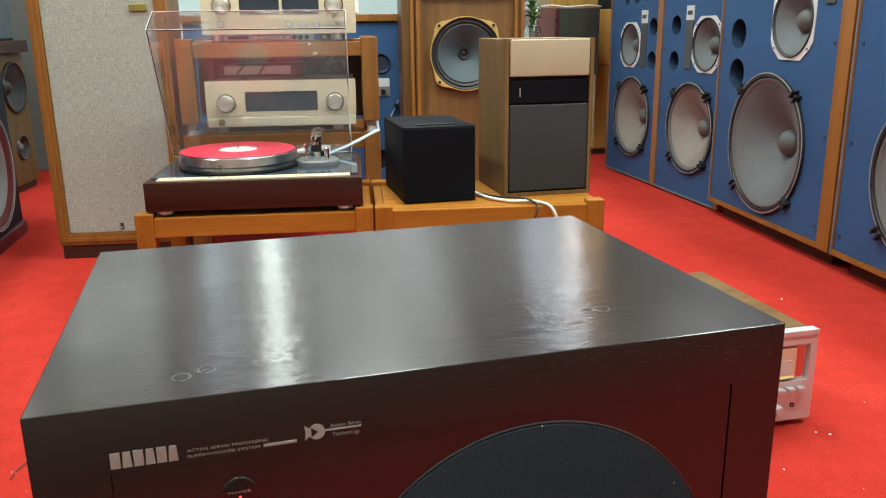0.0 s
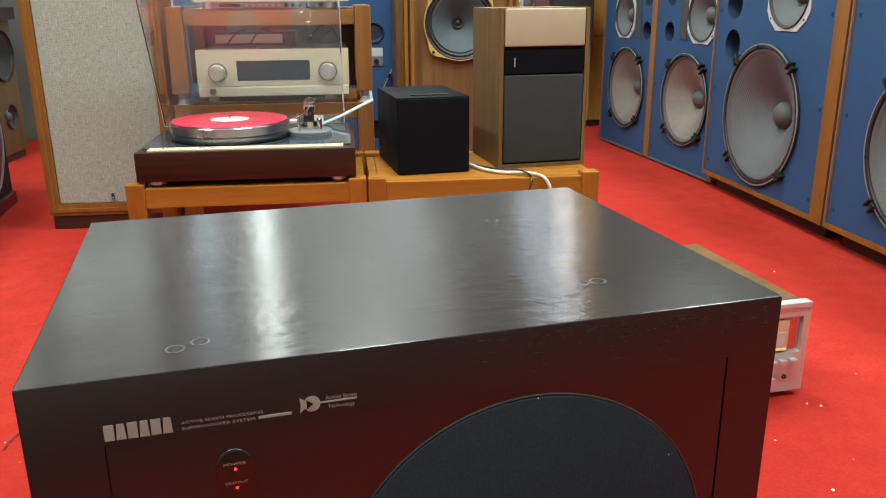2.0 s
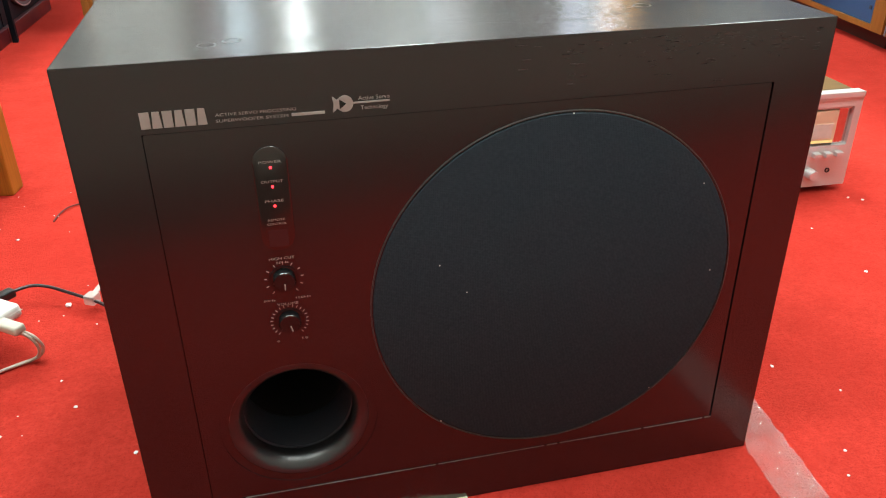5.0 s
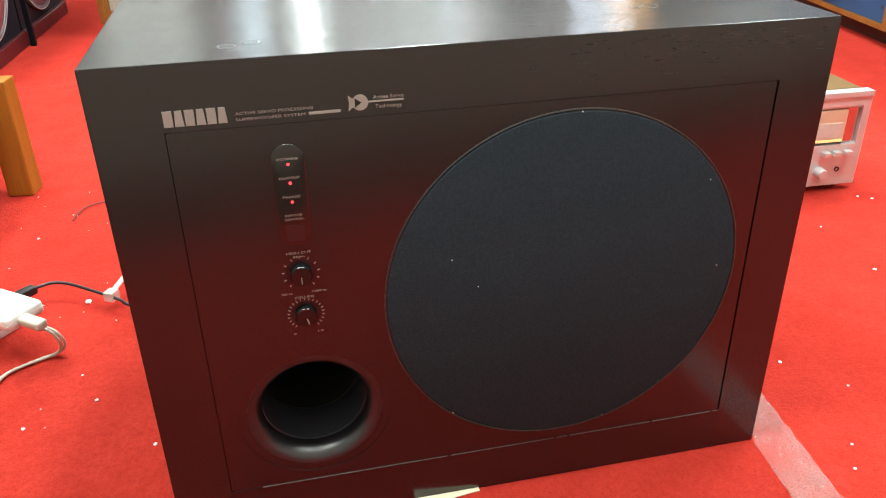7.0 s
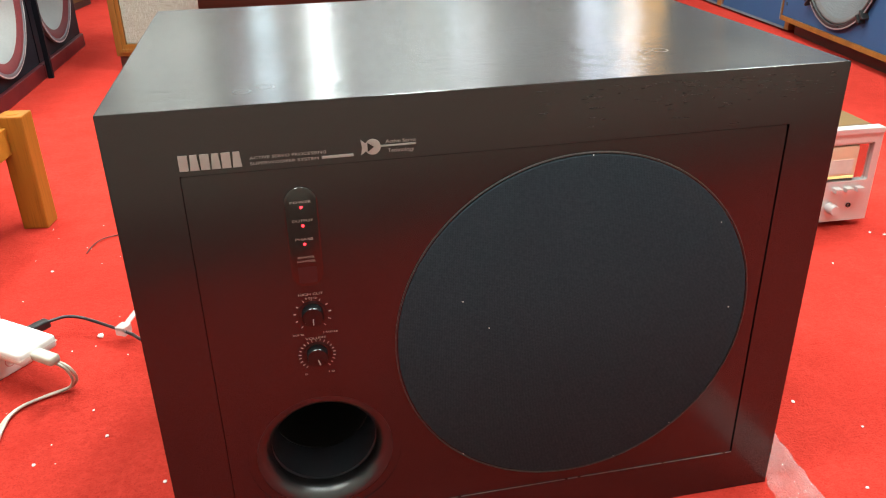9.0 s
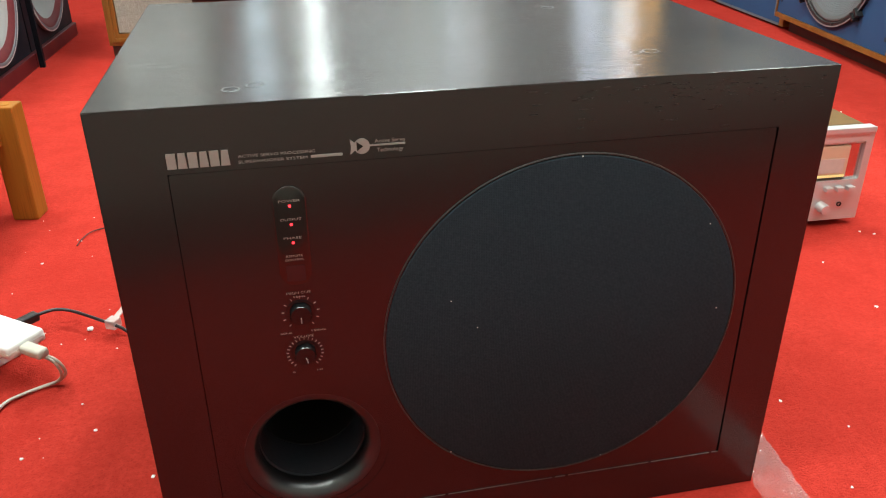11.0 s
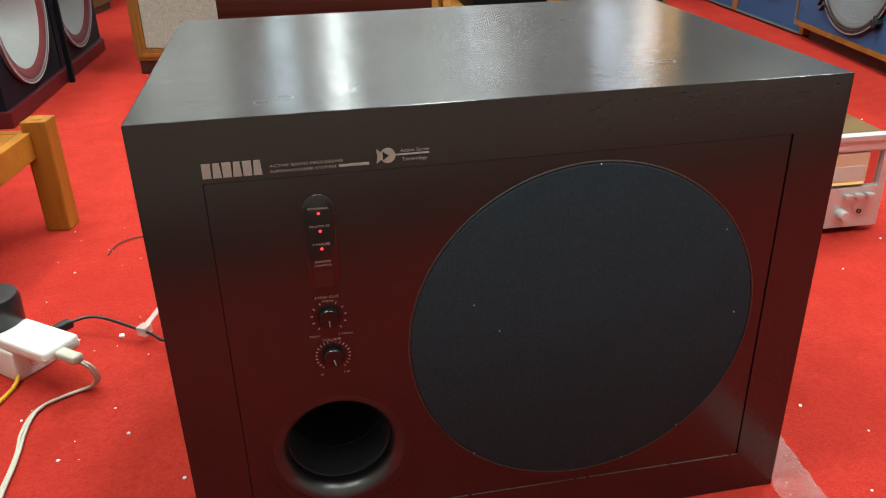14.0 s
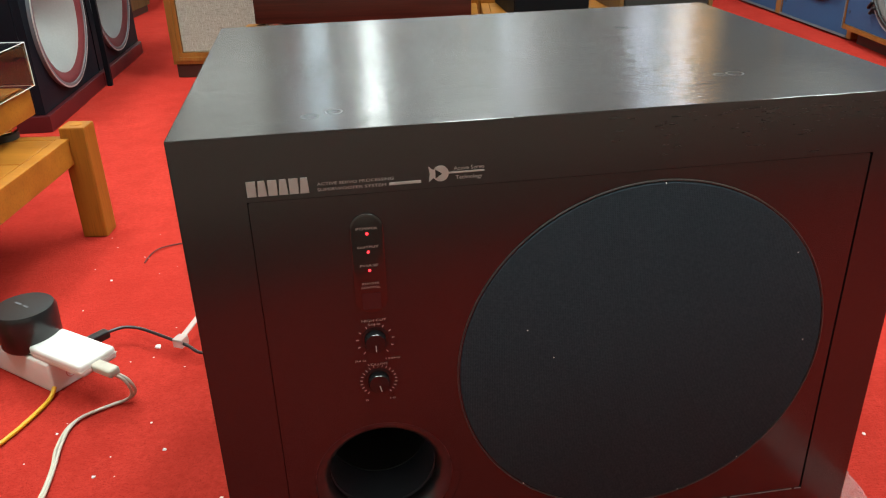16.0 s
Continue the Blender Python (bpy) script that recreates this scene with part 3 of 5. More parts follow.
def subwoofer():
    t = thing("subwoofer", pose(0, 0, 0), "black-brown lacquered subwoofer with round black grille, standing on the carpet", "subwoofer")
    h = SW / 2
    shell = box(-h, h, 0.0, SD, 0, SH, 0.0009)
    front = [f for f in shell.faces if f.normal.y < -0.98]
    bmesh.ops.delete(shell, geom=front, context="FACES")
    part("cabinet", shell, "lacquer", t, "glossy black-stained wood cabinet")
    ring = plate(rect(0.0009 - h, h - 0.0009, 0.0009, SH - 0.0009), [rect(PX0, PX1, PZ0, PZ1)], 0.0, 0.0155)
    fr = part("front_frame", ring, "lacquer_front", t, smooth=40)
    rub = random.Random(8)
    # broken pale slivers paint the seam's highlight
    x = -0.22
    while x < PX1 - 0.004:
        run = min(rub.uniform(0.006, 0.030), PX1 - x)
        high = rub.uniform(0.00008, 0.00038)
        part("seam_glint", box(x, x + run, -0.0003, 0.0008, PZ0 - high, PZ0 + high), "glint_pale", fr, "painted highlight along the lower seam")
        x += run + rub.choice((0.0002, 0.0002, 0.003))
    marks = bmesh.new()
    for k in range(120):
        mx, mz = min(0.285, max(0.02, rub.gauss(0.17, 0.07))), SH - 0.006 - abs(rub.gauss(0, 0.013))
        ml, mh = rub.uniform(0.0006, 0.0045), rub.uniform(0.00008, 0.00030)
        box(mx - ml, mx + ml, -0.00012, 0.0002, mz - mh, mz + mh, bm=marks)
    part("rubbed_patch", marks, "scuff", fr, "fine pale horizontal scuffs")
    g = 0.0005
    panel = plate(rect(PX0 + g, PX1 - 3 * g, PZ0 + g, PZ1 - g, 0.002, 3), [circle(VX, VZ, 0.0694, 96), circle(GX, GZ, GR - 0.004)], 0.0006, 0.014)
    part("front_panel", panel, "lacquer_front", t, "dark satin front panel", smooth=30)
    part("backing", plate(rect(PX0 - 0.01, PX1 + 0.01, PZ0 - 0.01, PZ1 + 0.01), [circle(VX, VZ, 0.056)], 0.017, 0.022), "void", t)
    # grille: a slightly domed disc of cloth in a thin rim
    dome = [(GR - 0.0014, 0.0035), (GR - 0.0024, -0.0002)]
    dome += [((GR - 0.003) * k / 10, -0.0010 - 0.0105 * (1 - (k / 10) ** 2)) for k in range(10, -1, -1)]
    grille = part("speaker_grille", lathe(dome, 96), "grille_black", t, "round black cloth grille", smooth=40, at=pose(GX, 0, GZ))
    part("grille_rim", lathe([(GR - 0.0013, 0.006), (GR - 0.0013, -0.0002), (GR - 0.0006, -0.0006), (GR, -0.0002), (GR, 0.006)], 96), "soft_rim", grille, "thin dull rim", smooth=50)
    rnd = random.Random(3)
    for a, r in ((0.62, 0.94), (2.75, 0.70), (2.95, 0.52), (0.02, 0.88), (1.55, 0.985), (5.4, 0.97), (5.0, 0.98), (4.0, 0.985)):
        bit = bmesh.new()
        bmesh.ops.create_icosphere(bit, subdivisions=1, radius=rnd.uniform(0.0004, 0.0008))
        part("lint_speck", bit, "foam", grille, at=pose(GR * r * math.cos(a), -0.0010 - 0.0105 * (1 - r * r) - 0.0004, GR * r * math.sin(a)))
    # port: rolled flare and a tube into the cabinet
    flare = [(0.0612, 0.010), (0.0612, 0.0013)]
    flare += [(0.0612 - 0.0130 * math.sin(radians(a)), 0.0012 + 0.0150 * (1 - math.cos(radians(a)))) for a in range(4, 91, 4)]
    flare += [(0.0482, 0.019), (0.0500, 0.0195), (0.0500, 0.023)]
    port = part("bass_port", lathe(flare, 96), "port_black", t, "flared glossy black bass port", smooth=50, at=pose(VX, 0, VZ))
    # tube paler in front, blackened deep inside: its shade is in the colour
    part("port_tube", lathe([(0.0500, 0.0225), (0.0480, 0.0230), (0.0476, 0.025), (0.0476, 0.066), (0.0495, 0.066)], 72), "slate_plastic", port, "slate-black tube behind the flare", smooth=50)
    part("shaded_depth", lathe([(0.0494, 0.067), (0.0474, 0.0675), (0.0474, 0.26), (0, 0.26)], 72), "void", port, "depth of the tube, blackened for its shade", smooth=50)
    part("port_flange", lathe([(0.0693, 0.010), (0.0693, 0.0012), (0.0614, 0.0012), (0.0614, 0.010)], 96), "lacquer_front", port, "flat lacquered ring round the port", smooth=30)
    # indicator window
    WX = -0.163
    rings = []
    for inset, y in ((0.0, 0.002), (0.0, -0.0002), (0.0003, -0.0006), (0.0010, -0.0008), (0.0020, -0.00085)):
        rings.append([(x, y, z) for x, z in rect(WX - 0.0130 + inset, WX + 0.0130 - inset, 0.3020 + inset, 0.3890 - inset, 0.0129 - inset, 12)])
    glassy = bmesh.new()
    rows = [[glassy.verts.new(p) for p in ring] for ring in rings]
    for p, q in zip(rows, rows[1:]):
        for k in range(len(p)):
            glassy.faces.new((p[k], p[(k + 1) % len(p)], q[(k + 1) % len(p)], q[k]))
    glassy.faces.new(rows[-1])
    win = part("indicator_window", glassy, "window", t, "dark oval indicator window with rounded rim", smooth=60)
    for z, word, w in ((0.3725, "POWER", 0.0165), (0.3568, "OUTPUT", 0.0165), (0.3408, "PHASE", 0.0140)):
        led = bmesh.new()
        bmesh.ops.create_uvsphere(led, u_segments=12, v_segments=8, radius=0.0011)
        part("led", led, "led", win, "small red lit led", at=pose(WX, -0.0009, z))
        part("caption", lettering(word, WX - w / 2, WX + w / 2, z + 0.0044, -0.0010, 0.0021), "print_dim", win)
    part("caption", lettering("REMOTE", WX - 0.0065, WX + 0.0065, 0.3292, -0.0010, 0.0019), "print_dim", win)
    part("caption", lettering("CONTROL", WX - 0.0075, WX + 0.0075, 0.3258, -0.0010, 0.0019), "print_dim", win)
    part("sensor", plate(rect(WX - 0.0075, WX + 0.0075, 0.3060, 0.3205, 0.001, 3), [], -0.0010, -0.0006), "sensor", win, "dull red remote sensor")
    # two rotary knobs with dial marks
    for kx, kz, title, marks, turn in ((-0.1625, 0.2755, "HIGH CUT", ("50Hz", "30Hz", "150Hz"), 0), (-0.1620, 0.2355, "VOLUME", ("", "0", "10"), -14)):
        knob = part("knob", lathe([(0.0090, 0.002), (0.0090, -0.002), (0.0087, -0.0042), (0.0080, -0.0052), (0, -0.0056)], 40), "gloss_black", t, "small glossy black knob", smooth=40, at=pose(kx, 0, kz))
        part("pointer", box(-0.0004, 0.0004, -0.0062, -0.0052, -0.0070, -0.0015), "print", knob, at=pose(0, 0, 0, 0, turn, 0))
        part("socket", lathe([(0.0118, 0.002), (0.0118, -0.0003), (0.0100, -0.0003), (0.0100, 0.002)], 40), "gloss_black", knob)
        n = 11 if marks[0] else 21
        for i in range(n):
            a = radians(-140 + 280 * i / (n - 1))
            r0, r1 = 0.0135, 0.0157
            tick = box(-0.00016, 0.00016, 0.0000, 0.0006, r0, r1)
            part("dial_mark", tick, "print_dim", knob, at=pose(0, 0, 0) @ Matrix.Rotation(a, 4, "Y"))
        w = 0.0100 if marks[0] else 0.0085
        part("caption", lettering(title, kx - w, kx + w, kz + (0.0192 if marks[0] else 0.0168), 0.0002, 0.0023), "print_dim", t)
        if marks[0]:
            part("caption", lettering(marks[0], kx - 0.005, kx + 0.005, kz + 0.0155, 0.0002, 0.0018), "print_dim", t)
        for sgn, word in ((-1, marks[1]), (1, marks[2])):
            w, out = 0.0012 * len(word), 0.0135 if marks[0] else 0.0110
            part("caption", lettering(word, kx + sgn * out - w, kx + sgn * out + w, kz - 0.0185, 0.0002, 0.0018), "print_dim", t)
    # maker's mark as six plain upright shapes, then the small lines of print
    y = -0.0006
    x, w = -0.2480, 0.0066
    for k in range(6):
        lean = (0.0, 0.0009, 0.0, 0.0009, 0.0, 0.0009)[k]
        part("mark_shape", plate([(x, 0.4096), (x + w, 0.4096), (x + w - lean, 0.4216), (x + lean, 0.4216)], [], y, 0.001), "print", t, "plain silver shape")
        x += 0.00770
    part("caption", lettering("ACTIVE SERVO PROCESSING", -0.1970, -0.1400, 0.4158, -0.0005, 0.0023), "print", t)
    part("caption", lettering("SUPERWOOFER SYSTEM", -0.1970, -0.1460, 0.4113, -0.0005, 0.0023), "print", t)
    part("caption_bar", box(-0.1435, -0.1195, y, 0.001, 0.4104, 0.4124), "print", t)
    em = plate([(GX_ + 0.0062 * math.cos(radians(a)), 0.4165 + 0.0062 * math.sin(radians(a))) for GX_ in (-0.1045,) for a in range(-150, 151, 15)] + [(-0.1135, 0.4225), (-0.1127, 0.4165), (-0.1135, 0.4105)][::1], [], y, 0.001)
    part("emblem", em, "print", t, "plain silver fish-like emblem")
    part("emblem_notch", plate([(-0.1085, 0.4128), (-0.1035, 0.4165), (-0.1085, 0.4202)], [], y - 0.0002, 0.0), "panel", t)
    part("emblem_bar", box(-0.0985, -0.0710, y, 0.001, 0.4160, 0.4172), "print", t)
    part("caption", lettering("Active Servo", -0.0945, -0.0710, 0.4200, -0.0005, 0.0031), "print", t)
    part("caption", lettering("Technology", -0.0930, -0.0725, 0.4127, -0.0005, 0.0031), "print", t)
    # dried rings left by small feet on the lid
    for rx, ry, r in ((-0.1800, 0.0475, 0.0074), (-0.1980, 0.0385, 0.0074), (0.1660, 0.0810, 0.0080), (0.1515, 0.0800, 0.0052), (0.1450, 0.3050, 0.0074)):
        part("ring_stain", lathe([(r * 0.78, SH + 0.0001), (r * 0.78, SH + 0.00015), (r, SH + 0.00015), (r, SH + 0.0001)], 40, axis="z"), "stain", t, "pale dried ring stain", at=pose(rx, ry, 0))
    return t


subwoofer()


# ---------------------------------------------------------------- loudspeaker parts
def driver(parent, x, z, r, y, cone, basket, name="woofer", deep=0.35, ribs=0, cap=0.22, surround="rubber", clamps=0, square=False, rim=None, capmat="cap", wide=False):
    """A cone driver facing -y: frame ring, surround, cone, dust cap, clamps."""
    if square:
        oct_ = [(a, b) for a, b in ((-1, -0.5), (-0.86, -0.72), (-0.5, -1), (0.5, -1), (0.86, -0.72), (1, -0.5), (1, 0.5), (0.86, 0.72), (0.5, 1), (-0.5, 1), (-0.86, 0.72), (-1, 0.5))]
        fr = plate([(r * a, r * b) for a, b in oct_], [circle(0, 0, r * 0.935, 56)], -0.0035, 0.004)
    else:
        fr = lathe([(r, 0.003), (r, -0.009), (r * 0.985, -0.012), (r * 0.95, -0.012), (r * 0.94, -0.008), (r * 0.94, 0.003)], 64)
    w = part(name, fr, basket, parent, smooth=40, at=pose(x, y, z))
    if rim:
        part("rim", lathe([(r * 1.008, -0.0105), (r * 1.008, -0.0125), (r * 1.000, -0.0134), (r * 0.988, -0.0124)], 64), rim, w, "thin bright rim", smooth=60)
    ro = r * (0.945 if square else 0.94)
    if wide:
        ro = r * 0.97
    roll = [(ro, -0.004), (ro * 0.985, -0.008), (ro * 0.955, -0.007), (ro * 0.925, -0.001), (ro * 0.915, 0.0)]
    if wide:
        roll = [(ro, -0.004), (ro * 0.985, -0.009), (ro * 0.95, -0.010), (ro * 0.90, -0.007), (ro * 0.86, -0.003), (ro * 0.818, 0.002)]
    part("surround", lathe(roll, 64), surround, w, smooth=60)
    prof, n = [], 56 if ribs else 26
    if wide:
        ro *= 0.90
    for i in range(n + 1):
        k = i / n
        rr = ro * 0.915 * (1 - k) + ro * cap * 0.8 * k
        wob = (0.0009 * (i % 2) if ribs and 0.05 < k < 0.8 else 0)
        prof.append((rr, r * deep * (k ** 1.15) + wob))
    part("cone", lathe(prof, 64), cone, w, smooth=12 if ribs else 80)
    rc, yc = ro * cap, r * deep
    part("dust_cap", lathe([(rc * math.cos(radians(a)), yc - 0.9 * rc * math.sin(radians(a)) - 0.004) for a in (0, 15, 30, 45, 60, 75, 90)], 32), capmat, w, smooth=80)
    if square:
        for a, b in ((-0.78, -0.70), (0.78, -0.70), (0.78, 0.70), (-0.78, 0.70)):
            part("bolt", lathe([(0, -0.0052), (0.0036, -0.0050), (0.0038, -0.0034)], 10), "black", w, at=pose(r * a, 0, r * b))
    if clamps:
        for i in range(8):
            a = 2 * math.pi * (i + 0.25) / 8
            part("bolt", lathe([(0, -0.0150), (0.0042, -0.0145), (0.0045, -0.0115)], 10), "black", w, at=pose(0.967 * r * math.cos(a), 0, 0.967 * r * math.sin(a)))
    for i in range(clamps):
        a = 2 * math.pi * (i + 0.5) / clamps
        c = box(-0.010, 0.010, -0.016, 0.002, -0.003, 0.006, 0.0015)
        for k in (-0.011, 0.011):
            box(k - 0.0032, k + 0.0032, -0.024, 0.002, -0.014, 0.015, 0.0012, bm=c)
            box(k - 0.0050, k + 0.0050, -0.021, -0.012, 0.006, 0.016, 0.001, bm=c)
        part("clamp", c, "black", w, at=pose(1.02 * r * math.cos(a), 0, 1.02 * r * math.sin(a), 0, -math.degrees(a) + 90, 0))
    return w


def monitor(m, width, height, depth, drivers, ports, pads, label, plinth=0.05, edge=0.016, edge_l=0.008, edge_r=0.060, screws=True, group="blue studio monitors"):
    """A blue-baffled studio monitor. Local x runs along the front from its left edge, y into the box."""
    t = thing("studio_monitor", m, label, "loudspeaker", group)
    if plinth:
        part("plinth", box(0.035, width - 0.035, 0.045, depth - 0.03, 0, plinth + 0.001, 0.003), "dark_plinth", t, "dark recessed plinth")
    z0 = plinth
    shell = plate(rect(0, width, z0, z0 + height), [rect(edge_l, width - edge_r, z0 + edge, z0 + height - edge)], 0.0, 0.06)
    part("wood_surround", shell, "teak", t, "teak edge round the baffle")
    part("edge_trim", box(-0.0010, edge_l * 0.6, -0.0020, -0.0003, z0, z0 + height), "grey_trim", t, "thin grey edge")
    if plinth < 0.02:
        part("bottom_trim", box(0.0, width - edge_r - 0.001, -0.0025, -0.0004, z0 + 0.0005, z0 + edge + 0.004), "grey_trim", t, "thin grey lower edge")
    part("body", open_box(0.001, width - 0.001, 0.061, depth, z0 + 0.001, z0 + height - 0.001, 0.002), "walnut", t, "walnut-veneered box")
    holes = [circle(x, z, r, 48) for x, z, r in ports] + [circle(x, z, r * 0.93, 48) for x, z, r, *_ in drivers]
    baffle = part("baffle", plate(rect(edge_l + 0.001, width - edge_r - 0.001, z0 + edge + 0.001, z0 + height - edge - 0.001), holes, 0.004, 0.042), "blue", t, "matt blue painted baffle")
    # port tubes coloured darker than the baffle, for the shade inside them
    for x, z, r in ports:
        part("port", lathe([(r, 0.0), (r - 0.001, 0.20), (0, 0.20)], 40), "port_blue", baffle, smooth=40, at=pose(x, 0.0045, z))
    for k, (x, z, r, kind) in enumerate(drivers):
        if kind == "woofer":
            driver(t, x, z, r, 0.004, "cone_grey" if r > 0.2 else "cone_warm", "frame_grey", ribs=1, deep=0.42, cap=0.21, clamps=4, rim="thin_rim", surround="cap")
        else:
            driver(t, x, z, r, 0.004, "cone_grey", "frame_white", name="midrange", deep=0.45, cap=0.33, square=True)
    for x, z0_, z1_, w in pads:
        pad = part("control_panel", box(x - w / 2, x + w / 2, 0.0, 0.0045, z0_, z1_, 0.001), "panel_grey", t, "dark grey level panel")
        part("panel_label", box(x - w / 2, x + w / 2, -0.0005, 0.0040, z1_, z1_ + w * 1.0), "frame_white", pad)
        part("panel_mark", box(x - w * 0.35, x + w * 0.35, -0.0010, -0.0004, z1_ + w * 0.35, z1_ + w * 0.65), "black", pad)
    if screws:
        for x in (edge_l + 0.022, width - edge_r - 0.022):
            for z in (z0 + 0.06, z0 + 0.33, z0 + 0.60):
                part("grille_socket", box(x - 0.006, x + 0.006, 0.0025, 0.0045, z - 0.006, z + 0.006, 0.001), "port_blue", baffle)
    return t


M["cone_warm"] = mat("aged_paper_cone", (0.225, 0.205, 0.178), 0.75, var=0.18, scale=9, fine=200, bump=0.3)
A3 = -97.7
monitor(pose(1.655, 2.116, 0, 0, 0, A3), 0.77, 1.06, 0.44, [(0.366, 0.319, 0.232, "woofer"), (0.465, 0.714, 0.119, "mid")],
        [(0.133, 0.537, 0.052), (0.125, 0.673, 0.052)], [(0.650, 0.760, 0.95, 0.05)], "large studio monitor with blue baffle and wide grey woofer")
monitor(pose(1.655 - 0.785 * 0.1340, 2.116 - 0.785 * 0.991, 0, 0, 0, A3), 0.77, 1.06, 0.44, [(0.366, 0.329, 0.226, "woofer"), (0.30, 0.715, 0.125, "mid")],
        [(0.61, 0.545, 0.05), (0.61, 0.682, 0.05)], [], "large studio monitor with blue baffle on a dark plinth")
A4 = -93.6
monitor(pose(1.760, 3.189, 0, 0, 0, A4), 0.540, 1.05, 0.42, [(0.275, 0.292, 0.184, "woofer"), (0.226, 0.619, 0.102, "mid")],
        [(0.450, 0.698, 0.040), (0.448, 0.556, 0.040), (0.170, 0.825, 0.026), (0.275, 0.830, 0.030), (0.380, 0.835, 0.026)], [(0.366, 0.524, 0.716, 0.056)], "studio monitor with blue baffle and aged paper woofer", plinth=0.008, edge=0.005, edge_l=0.004, edge_r=0.043)
monitor(pose(1.726, 2.648, 0, 0, 0, A4), 0.540, 1.05, 0.42, [(0.282, 0.297, 0.184, "woofer"), (0.372, 0.631, 0.108, "mid")],
        [(0.117, 0.705, 0.040), (0.113, 0.560, 0.040)], [(0.232, 0.533, 0.725, 0.056)], "studio monitor with blue baffle, mirrored, beside its twin", plinth=0.008, edge=0.005, edge_l=0.004, edge_r=0.028)


def dark_monitor(m, label):
    t = thing("studio_monitor", m, label, "loudspeaker", "dark floor monitors")
    w, h, d = 0.488, 0.72, 0.45
    # the plinth's maroon holds the carpet's red reflection
    part("plinth", box(-0.01, w + 0.0, -0.012, d, 0, 0.045, 0.003), "maroon", t, "dark plinth, reddened to imitate the carpet's reflection")
    part("body", open_box(0.001, w - 0.001, 0.022, d, 0.0455, 0.0455 + h, 0.003), "dark_baffle", t)
    part("baffle", plate(rect(0.0, w, 0.046, 0.045 + h), [circle(0.235, 0.268, 0.185, 48)], 0.0, 0.0215), "dark_baffle", t, "blue-black baffle")
    driver(t, 0.235, 0.268, 0.200, 0.0, "cone_white", "grey_trim", deep=0.82, cap=0.18, surround="red_foam", ribs=0, clamps=0, capmat="cone_white", rim="rim_silver", wide=True)
    return t


# black strip put in for the shade of the gap between the monitors
def gap_strip(m):
    t = thing("gap_shade", m, "black strip standing in for the shaded gap between two monitors", "strip")
    part("strip", box(-0.011, 0.005, -0.034, -0.018, 0.0, 0.76, 0.002), "black_board", t)


# the left-hand pair looks along +x
AL = 86.5
for s in (0.0, 0.498):
    p = Vector((-0.926, 1.655, 0)) + Vector((math.cos(radians(AL)), math.sin(radians(AL)), 0)) * s
    dark_monitor(pose(p.x, p.y, 0, 0, 0, AL), "dark floor monitor with pale cone and faded red surround")


gap = Vector((-0.926, 1.655, 0)) + Vector((math.cos(radians(AL)), math.sin(radians(AL)), 0)) * 0.493
gap_strip(pose(gap.x, gap.y, 0, 0, 0, AL))


def grey_speaker():
    t = thing("floor_speaker", pose(-0.670, 2.190, 0, 0, 0, -10), "tall floor loudspeaker with grey tweed grille in a honey wood frame", "loudspeaker")
    w, h, d = 0.402, 0.95, 0.20
    part("plinth", box(0.006, w - 0.006, 0.006, d, 0, 0.046, 0.003), "dark_plinth", t, "dark recessed plinth")
    part("wood_frame", plate(rect(0, w, 0.045, h), [rect(0.034, w - 0.034, 0.082, h - 0.04)], 0.0, 0.03), "teak", t, "honey-coloured wooden frame")
    part("frame_bead", plate(rect(0.012, w - 0.012, 0.057, h - 0.012), [rect(0.022, w - 0.022, 0.068, h - 0.022)], -0.005, 0.0005), "teak", t)
    part("body", box(0.001, w - 0.001, 0.031, d, 0.046, h, 0.002), "walnut", t)
    part("grille", box(0.0345, w - 0.0345, 0.005, 0.02, 0.0825, h - 0.0405, 0.004), "tweed", t, "grey tweed grille cloth")
    part("badge", box(0.295, 0.345, -0.0005, 0.006, 0.765, 0.785, 0.001), "olive", t, "small brass plate")
    badge = part("badge", box(0.195, 0.204, -0.001, 0.006, 0.094, 0.113, 0.001), "black", t, "small dark badge")
    part("badge_dot", box(0.198, 0.201, -0.0016, -0.0008, 0.097, 0.103), "frame_white", badge)
    return t


grey_speaker()


